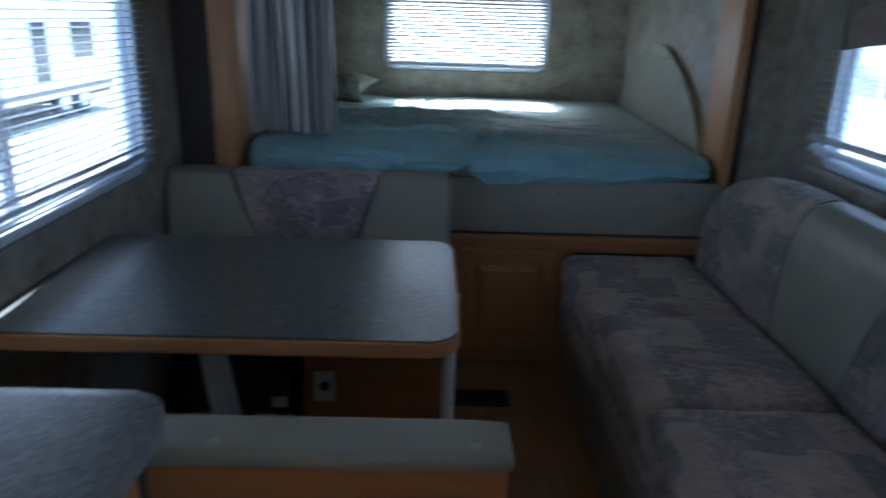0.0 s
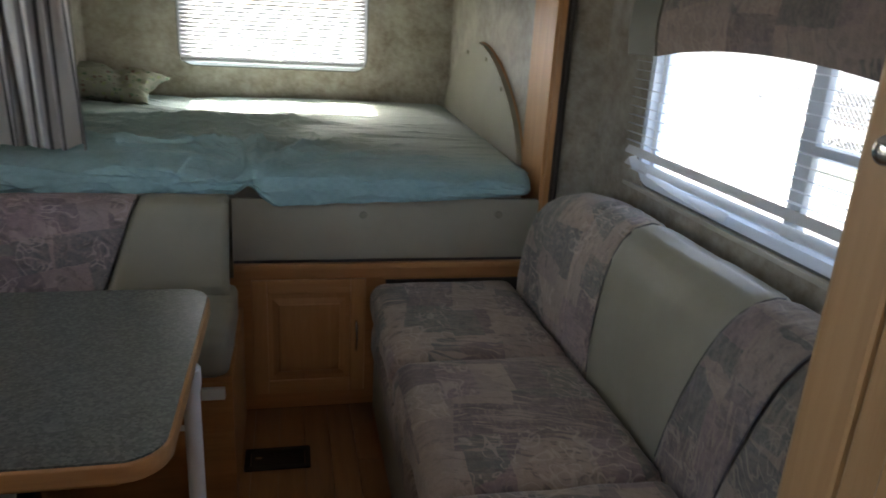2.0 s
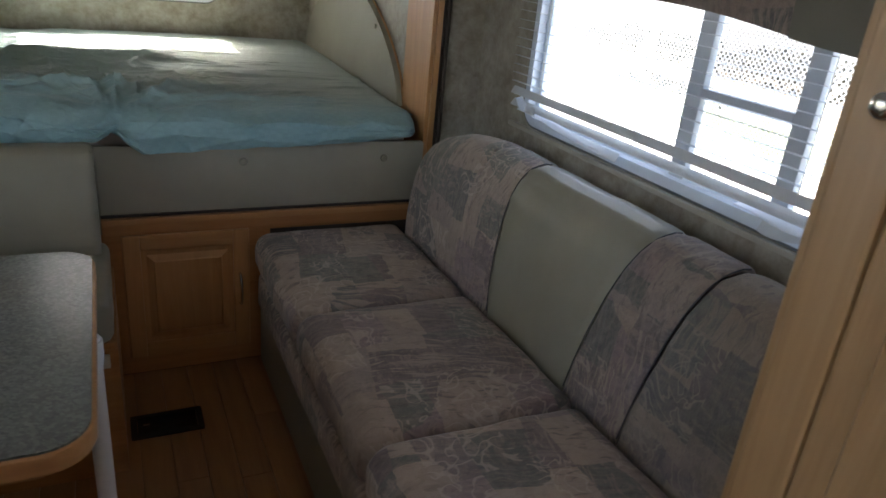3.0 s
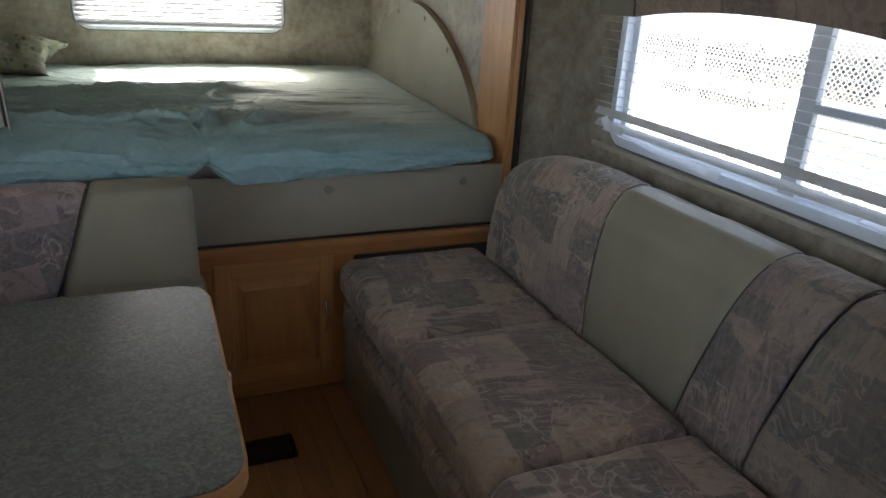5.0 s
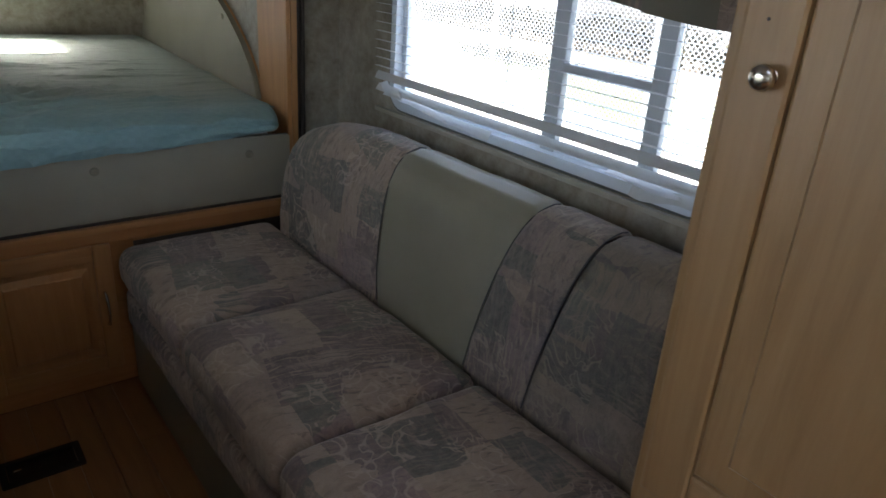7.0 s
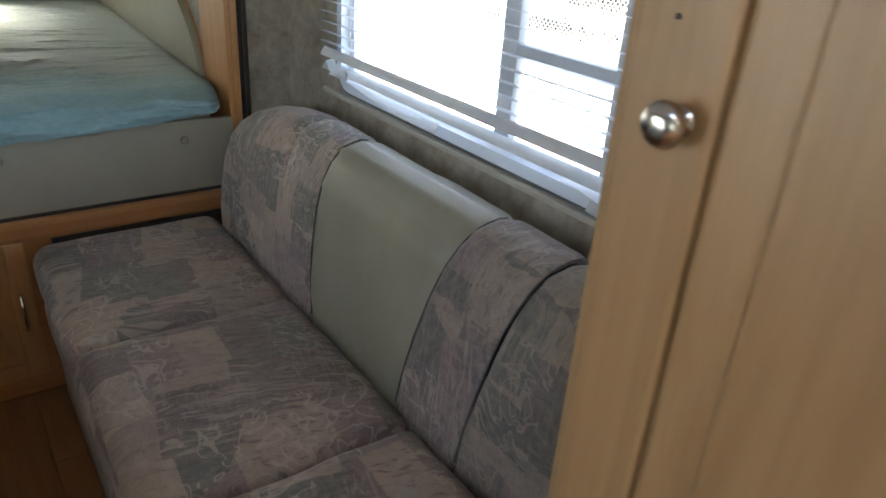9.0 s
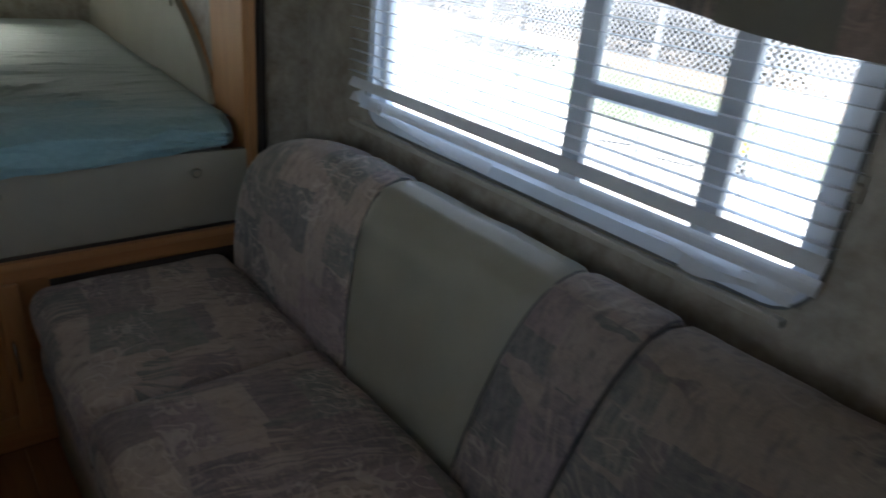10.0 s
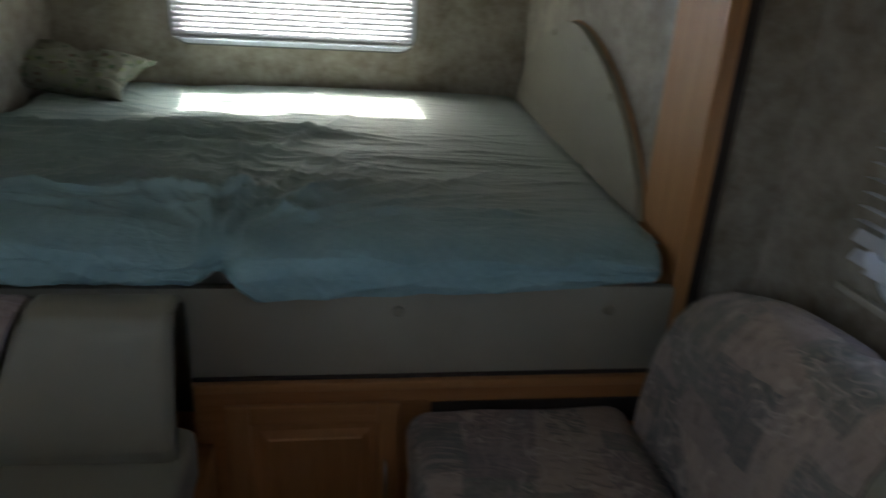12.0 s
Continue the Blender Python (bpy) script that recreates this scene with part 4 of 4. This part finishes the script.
part("handle", tube([(1.392, 3.532, 0.232), (1.392, 3.514, 0.238), (1.392, 3.504, 0.262), (1.392, 3.501, 0.287), (1.392, 3.504, 0.312), (1.392, 3.514, 0.336), (1.392, 3.532, 0.342)], 0.005, 10), M_CHROME, door, "slim chrome pull", smooth=True)


# ---- dinette ----
bench = thing("dinette_bench", (0.5, 3.3, 0), "dinette bench with grey vinyl cushions and a patchwork inset", "bench", "dinette benches")
part("base_front", box(0.511, 1.012, 3.062, 3.078, 0.0, 0.385), M_PANEL, bench, "orange plywood front")
part("base_side", box(0.996, 1.012, 3.0785, 3.535, 0.0, 0.385), M_PANEL, bench)
part("base_top", box(-0.02, 1.012, 3.062, 3.535, 0.386, 0.404, 0.002), M_PANEL, bench)
part("edge_strip", box(0.930, 0.992, 3.046, 3.0615, 0.340, 0.374, 0.003), M_PLASTIC, bench, "ivory edge strip")
part("base_partition", box(0.497, 0.5105, 3.062, 3.535, 0.0, 0.385), M_PANEL, bench)
part("seat_cushion", cushion(-0.02, 1.008, 3.03, 3.43, 0.405, 0.545, 0.035, 0.012, 20, 0.004), M_VINYL, bench, smooth=True)
def bench_back(x0b, x1b, x0t, x1t, puff, seed):
    """Leaning back cushion piece between its edges at the foot (b) and the head (t)."""
    prof = [(3.300, 0.545), (3.292, 0.58), (3.318, 0.68), (3.352, 0.78), (3.372, 0.808), (3.400, 0.822), (3.440, 0.822), (3.470, 0.806), (3.480, 0.77), (3.480, 0.55)]
    def fn(u, v):
        s = v * (len(prof) - 1)
        i = min(int(s), len(prof) - 2)
        f = s - i
        y, z = (prof[i][k] * (1 - f) + prof[i + 1][k] * f for k in (0, 1))
        h = min(1, max(0, (z - 0.55) / 0.27))
        x = (x0b + (x0t - x0b) * h) * (1 - u) + (x1b + (x1t - x1b) * h) * u
        rim = min(1.0, min(u * abs(x1b - x0b), (1 - u) * abs(x1b - x0b)) / max(0.02, puff * 1.6))
        lift = puff * (math.sqrt(max(0.0, 1 - (1 - rim) ** 2)) - 1)
        k = 0.003 * noise.noise(Vector((x * 7 + seed, y * 7, z * 7)))
        return (x, y - (lift + k) * (1 if v < 0.5 else -0.5), z + (lift + k) * (0.3 if v < 0.4 else 0.8))
    bm = sheet(fn, 30, 36)
    bmesh.ops.holes_fill(bm, edges=[e for e in bm.edges if e.is_boundary], sides=0)
    return bm
part("back_cushion", bench_back(-0.02, 0.322, -0.02, 0.205, 0.008, 1), M_VINYL, bench, smooth=True)
part("back_inset", bench_back(0.326, 0.642, 0.209, 0.732, 0.006, 2), M_FABRIC2, bench, "mauve patchwork inset", smooth=True)
part("back_cushion", bench_back(0.646, 0.992, 0.736, 0.992, 0.018, 3), M_VINYL, bench, smooth=True)
for xb, xt in ((0.324, 0.207), (0.644, 0.734)):
    part("seamline", tube([(xb + (xt - xb) * h, y, z) for h, y, z in ((0, 3.294, 0.56), (0.13, 3.297, 0.59), (0.5, 3.318, 0.68), (0.87, 3.350, 0.785), (1, 3.378, 0.818))], 0.002, 8), M_SEAMLINE, bench, "dark piping")

near = thing("dinette_bench", (0.5, 1.95, 0), "dinette bench with a vinyl back rail and orange plywood back", "bench", "dinette benches")
part("back_panel", box(-0.02, 1.028, 1.698, 1.715, 0.0, 0.796), M_PANEL, near, "orange plywood back")
part("back_cushion", cushion(-0.02, 1.036, 1.692, 1.788, 0.792, 0.822, 0.012, 0.0, 20, 0.003), M_VINYL, near, smooth=True)
part("back_pad", cushion(-0.02, 1.030, 1.716, 1.80, 0.55, 0.795, 0.02, 0.0, 16, 0.003), M_VINYL, near, smooth=True)
part("seat_cushion", cushion(-0.02, 1.030, 1.72, 2.12, 0.405, 0.545, 0.035, 0.012, 18, 0.004), M_VINYL, near, smooth=True)
part("base", box(-0.02, 1.025, 1.716, 2.10, 0.0, 0.404), M_PANEL, near)
for xx in (0.64, 0.985):
    part("snap_button", spin([(0.008, -0.002), (0.008, 0.001), (0.006, 0.002), (0.002, 0.0024)], (xx, 1.715, 0.821), "z", 14), M_VINYL_D, near, smooth=True)

table = thing("dinette_table", (0.5, 2.58, 0), "grey speckled laminate dinette table with oak edge and white legs", "table")
part("tabletop", outline_solid(round_rect(-0.024, 0.983, 2.233, 2.917, 0.066, 8), lambda u, v, d: (u, v, 0.722 - d), 0.004, 0.0), M_LAMINATE, table)
part("edge_band", outline_solid(round_rect(-0.026, 0.988, 2.228, 2.922, 0.070, 8), lambda u, v, d: (u, v, 0.7175 - d), 0.034, 0.006), M_OAK_X, table, "rounded oak edge band", smooth=True)
lx = 0.976
leg = part("leg", tube([(lx, 2.585, 0.69), (lx, 2.585, 0.30), (lx, 2.585, 0.03)], 0.017, 16), M_WHITE, table, "white tubular metal leg", smooth=True)
part("foot_plate", spin([(0.035, 0.0), (0.035, 0.004), (0.03, 0.012), (0.018, 0.03)], (lx, 2.585, 0.0), "z", 20), M_WHITE, leg, smooth=True)
part("top_socket", spin([(0.018, -0.05), (0.021, -0.03), (0.021, 0.0)], (lx, 2.585, 0.684), "z", 20), M_WHITE, leg, smooth=True)
part("lock_knob", spin([(0.006, 0.0), (0.006, -0.016), (0.012, -0.018), (0.012, -0.030), (0.004, -0.032)], (lx - 0.014, 2.585, 0.55), "x", 12), M_WHITE, leg, smooth=True)
# folding brace leg: two flat bars that part towards the floor
for top_x, low_x, yy in ((0.322, 0.405, 2.570), (0.340, 0.442, 2.596)):
    bm = bmesh.new()
    ring = []
    for xx, zz in ((top_x, 0.684), (low_x, 0.004)):
        ring.append([bm.verts.new((xx + dx, yy + dy, zz)) for dx, dy in ((-0.017, -0.008), (0.017, -0.008), (0.017, 0.008), (-0.017, 0.008))])
    for k in range(4):
        bm.faces.new((ring[0][k], ring[0][(k + 1) % 4], ring[1][(k + 1) % 4], ring[1][k]))
    bm.faces.new(ring[0])
    bm.faces.new(ring[1])
    part("brace_leg", bm, M_WHITE, table, "white flat metal brace leg")

out = thing("wall_outlet", (0.575, 3.06, 0.15), "ivory power outlet on the bench front", "outlet")
plate = part("cover_plate", box(0.533, 0.605, 3.0545, 3.0615, 0.085, 0.20, 0.003), M_PLASTIC, out)
part("socket", spin([(0.017, 0.0), (0.017, -0.003), (0.012, -0.004)], (0.569, 3.0545, 0.145), "y", 16), M_BLACK, plate, "black round socket", smooth=True)
part("screw", spin([(0.004, 0.0), (0.004, -0.0015), (0.001, -0.002)], (0.569, 3.0545, 0.19), "y", 10), M_CHROME, plate)

bag = thing("storage_bag", (0.28, 3.2, 0), "black plastic bag with a white label in the bench hollow", "bag")
part("body", cushion(0.02, 0.47, 3.07, 3.40, 0.0, 0.17, 0.05, 0.02, 18, 0.03, 2.0), M_BLACK, bag, smooth=True)
part("label_tag", box(0.385, 0.435, 3.060, 3.066, 0.055, 0.095, 0.002), M_PLASTIC, bag, "white paper label")

# ---- floor register ----
reg = thing("floor_register", (1.12, 3.245, 0), "dark bronze metal heating register in the floor", "floor vent")
part("rim", ring_solid(round_rect(1.022, 1.226, 3.186, 3.300, 0.006, 3), round_rect(1.040, 1.208, 3.204, 3.282, 0.003, 3), lambda u, v, d: (u, v, 0.0055 - d), 0.006), M_VENT, reg)
part("tray", box(1.039, 1.209, 3.203, 3.283, -0.006, -0.001), M_BLACK, reg)
for k in range(9):
    bm = box(1.041, 1.207, 3.2075 + k * 0.0086, 3.2105 + k * 0.0086, -0.001, 0.004)
    part("fin", bm, M_VENT, reg)
part("damper_lever", box(1.055, 1.075, 3.240, 3.247, 0.004, 0.010, 0.002), M_CHROME, reg, "shiny metal damper lever")


# ---- wardrobe beside the sofa ----
ward = thing("wardrobe", (1.93, 1.3, 0), "pale maple built-in wardrobe with a raised-panel door", "wardrobe")
part("carcass", box(1.662, 2.2195, 0.35, 1.770, 0.0, ZC - 0.001), M_PINE, ward)
part("face_frame", box(1.642, 1.6615, 0.35, 1.7775, 0.0, ZC - 0.001, 0.003), M_PINE, ward)
wd = raised_door(ward, lambda u, z, d: (1.6415 - d, u, z), 1.29, 1.757, 0.805, 1.90, M_PINE, M_PINE_X, stile=0.060, gap=0.0015, low=0.0165, slope=0.034)
part("knob", spin([(0.008, 0.0), (0.006, -0.002), (0.005, -0.004), (0.008, -0.006), (0.0112, -0.009), (0.0122, -0.0125), (0.0112, -0.016), (0.008, -0.0188), (0.003, -0.020)], (1.6215, 1.718, 1.295), "x", 24), M_CHROME, wd, "round brushed nickel knob", smooth=True)
part("nail", spin([(0.0016, 0.0), (0.0016, -0.0008), (0.0008, -0.001)], (1.6215, 1.731, 1.343), "x", 10), M_DARK, wd, "small dark nail head")

# ---- kitchen counter at the start ----
kit = thing("kitchen_cabinet", (0.27, 0.6, 0), "oak kitchen base cabinet along the side wall", "cabinet")
part("body", box(XL + 0.002, 0.58, -0.6, 1.620, 0.0, 0.897), M_OAK_Z, kit)
part("end_panel", box(XL + 0.002, 0.585, 1.6205, 1.634, 0.0, 0.897), M_DARK, kit, "dark end panel")
for y0 in (-0.55, 0.18, 0.91):
    d = raised_door(kit, lambda u, z, dd: (0.5805 + dd, u, z), y0, y0 + 0.68, 0.10, 0.80, M_OAK_Z, M_OAK_Y)
    part("handle", tube([(0.600, y0 + 0.60, 0.62), (0.622, y0 + 0.60, 0.63), (0.622, y0 + 0.60, 0.71), (0.600, y0 + 0.60, 0.72)], 0.0045, 8), M_CHROME, d, "slim chrome pull", smooth=True)
ct = thing("kitchen_countertop", (0.27, 0.6, 0.863), "grey laminate kitchen countertop with a rounded corner", "countertop")
part("slab", outline_solid(round_rect(XL + 0.002, 0.622, -0.6, 1.648, 0.045, 7), lambda u, v, d: (u, v, 0.935 - d), 0.036, 0.005), M_COUNTER, ct, smooth=True)


# ---- curtain ----
cur = thing("curtain", (0.38, 3.64, 0.9), "grey striped pleated privacy curtain drawn aside by the bed", "curtain")
def curtain_fn(u, v):
    z = 0.918 + (1.93 - 0.918) * v + 0.006 * math.sin(u * 50)
    x = 0.212 + (0.345 - 0.03 * v) * u + 0.012 * math.sin(u * 34 + 1)
    deep = 0.034 * (1 - 0.35 * v)
    y = 3.645 + deep * math.sin(u * 44 + 0.6 * math.sin(z * 5)) + 0.012 * noise.noise(Vector((u * 9, z * 3, 0)))
    return (x, y, z)
part("drape", closed(sheet(curtain_fn, 150, 24, lambda u, v: (u * 7.0, v)), 0.002), M_CURTAIN, cur, smooth=True)
part("rod", tube([(0.20, 3.645, 1.945), (2.02, 3.645, 1.945)], 0.007, 10), M_WHITE, cur, "white curtain rod", smooth=True)


# ---- outside ----
GZ = -0.80
bm = bmesh.new()
bm.faces.new([bm.verts.new(p) for p in ((-900, -900, GZ), (900, -900, GZ), (900, 900, GZ), (-900, 900, GZ))])
tagged(mesh_object("ground", bm, M_GROUND), "sunlit pale yard of concrete, grass and bare earth", "ground", kind="structure")

fence = thing("chain_link_fence", (7.0, 10.0, GZ), "galvanised chain-link fence across the sunny yard", "fence")
FX, F0, F1, FH = 7.0, 1.0, 20.0, 2.0
for yy in [F0 + 2.4 * k for k in range(8)]:
    part("post", spin([(0.03, 0.0), (0.03, FH + 0.05), (0.034, FH + 0.06), (0.012, FH + 0.09)], (FX + 0.03, yy, GZ), "z", 12), M_GALV, fence, smooth=True)
part("top_rail", tube([(FX + 0.03, F0, GZ + FH), (FX + 0.03, F1, GZ + FH)], 0.022, 10), M_GALV, fence, smooth=True)
bm = bmesh.new()
yy, step, w = F0 - FH, 0.066, 0.0065
while yy < F1:
    for sgn in (1, -1):
        a, b = (yy, yy + FH) if sgn > 0 else (yy + FH, yy)
        x = FX + 0.003 * sgn
        c = [bm.verts.new(p) for p in ((x, a - w, GZ), (x, a + w, GZ), (x, b + w, GZ + FH), (x, b - w, GZ + FH))]
        bm.faces.new(c)
    yy += step
part("wire_mesh", bm, M_GALV, fence, "woven diamond wire mesh")

rng = random.Random(21)
bm = bmesh.new()
for k in range(9000):
    yy, dx = rng.uniform(8.5, 34.0), abs(rng.gauss(0, 0.55))
    tall = 0.55 + 0.8 * max(0.0, noise.noise(Vector((yy * 0.55, 2.0, 0))) + 0.35)
    c0 = Vector((15.4 + dx, yy, GZ + tall * rng.random() ** 0.8))
    a, e = Vector((rng.gauss(0, 1), rng.gauss(0, 1), rng.gauss(0, 1))).normalized() * 0.08, Vector((rng.gauss(0, 1), rng.gauss(0, 1), rng.gauss(0, 1))).normalized() * 0.045
    bm.faces.new([bm.verts.new(c0 + p) for p in (-a, e, a, -e)])
for k in range(900):
    c0 = Vector((rng.gauss(12.3, 0.35), rng.gauss(13.6, 0.9), GZ + 0.18 * rng.random()))
    a, e = Vector((rng.gauss(0, 1), rng.gauss(0, 1), rng.gauss(0, 1))).normalized() * 0.07, Vector((rng.gauss(0, 1), rng.gauss(0, 1), rng.gauss(0, 1))).normalized() * 0.035
    bm.faces.new([bm.verts.new(c0 + p) for p in (-a, e, a, -e)])
tagged(mesh_object("scrub_bushes", bm, M_LEAF), "dusty dark scrub bushes and weeds beyond the fence", "bushes", kind="stuff")

mach = thing("yard_machine", (8.67, 5.67, GZ), "small yellow and grey wheeled machine with a cord", "machine")
part("drum", spin([(0.13, 0.05), (0.16, 0.08), (0.16, 0.24), (0.14, 0.27)], (8.67, 5.67, GZ), "z", 18), M_GREYPL, mach, smooth=True)
part("cap", spin([(0.15, 0.27), (0.15, 0.33), (0.11, 0.40), (0.05, 0.43)], (8.67, 5.67, GZ), "z", 18), M_YELLOW, mach, "yellow plastic cap", smooth=True)
part("handle", tube([(8.60, 5.60, GZ + 0.36), (8.60, 5.60, GZ + 0.50), (8.74, 5.74, GZ + 0.50), (8.74, 5.74, GZ + 0.36)], 0.014, 8), M_YELLOW, mach, smooth=True)
for dx, dy in ((0.13, 0.1), (-0.13, 0.1), (0.0, -0.16)):
    part("wheel", spin([(0.05, -0.02), (0.055, 0.0), (0.05, 0.02)], (8.67 + dx, 5.67 + dy, GZ + 0.055), "x", 14), M_RUBBER, mach, smooth=True)
part("cord", tube([(8.6, 5.8, GZ + 0.10), (8.4, 6.0, GZ + 0.012), (8.3, 6.4, GZ + 0.012), (8.5, 6.8, GZ + 0.012), (8.2, 7.2, GZ + 0.012)], 0.012, 6), M_GREYPL, mach, smooth=True)

# white travel trailer parked across the yard, seen through the dinette window
tr = thing("parked_trailer", (-7.5, 15.0, GZ), "white parked travel trailer with a dark window", "trailer")
body = part("body", outline_solid(round_rect(12.2, 17.6, GZ + 0.45, GZ + 2.75, 0.25, 6), lambda u, v, d: (-6.4 - d, u, v), 2.3, 0.03), M_OUTWALL, tr, smooth=True)
for y0, y1, z0, z1 in ((14.15, 14.75, -0.05, 1.05), (15.6, 16.6, 0.35, 1.05)):
    w = part("trailer_window", box(-6.41, -6.38, y0, y1, z0, z1, 0.01), M_DARKGLASS, tr, "dark tinted window")
    part("window_frame", ring_solid(round_rect(y0 - 0.04, y1 + 0.04, z0 - 0.04, z1 + 0.04, 0.06, 4), round_rect(y0, y1, z0, z1, 0.02, 4), lambda u, v, d: (-6.399 + d, u, v), 0.03), M_ALU, w)
part("stripe", box(-6.405, -6.393, 12.5, 17.4, -0.28, -0.18, 0.004), M_GREYPL, tr, "grey side stripe")
for yy in (15.2, 16.0):
    wh = part("wheel", spin([(0.20, -0.08), (0.33, -0.08), (0.34, 0.0), (0.33, 0.08), (0.20, 0.08)], (-6.5, yy, GZ + 0.34), "x", 24), M_RUBBER, tr, smooth=True)
    part("rim", spin([(0.19, 0.0), (0.17, 0.02), (0.05, 0.03)], (-6.43, yy, GZ + 0.34), "x", 18), M_WHITE, wh, smooth=True)
part("chassis", box(-8.4, -6.5, 11.6, 17.4, GZ + 0.35, GZ + 0.45), M_BLACK, tr)


# ---- floor planks ----
PW, rng = 0.0825, random.Random(4)
plank_meshes = {}
x = XL + 0.002
while x < XR - 0.01:
    w = min(PW, XR - 0.002 - x)
    y = YF + 0.002 - rng.uniform(0, 0.8)
    while y < 3.55:
        ln = rng.choice((0.9, 1.2))
        y0, y1 = max(y, YF + 0.002), min(y + ln, 3.55)
        if y1 - y0 > 0.05:
            key = (round(w, 4), round(y1 - y0, 3))
            if key not in plank_meshes:
                bm = box(0.0004, w - 0.0004, 0.0004, y1 - y0 - 0.0004, -0.008, 0.0, 0.0008, 1)
                me = bpy.data.meshes.new("plank")
                bmesh.ops.recalc_face_normals(bm, faces=bm.faces)
                bm.to_mesh(me)
                bm.free()
                me.materials.append(M_FLOOR)
                plank_meshes[key] = me
            p = new("plank", plank_meshes[key])
            p.location = (x, y0, 0)
            p.parent = floor
        y += ln
    x += PW
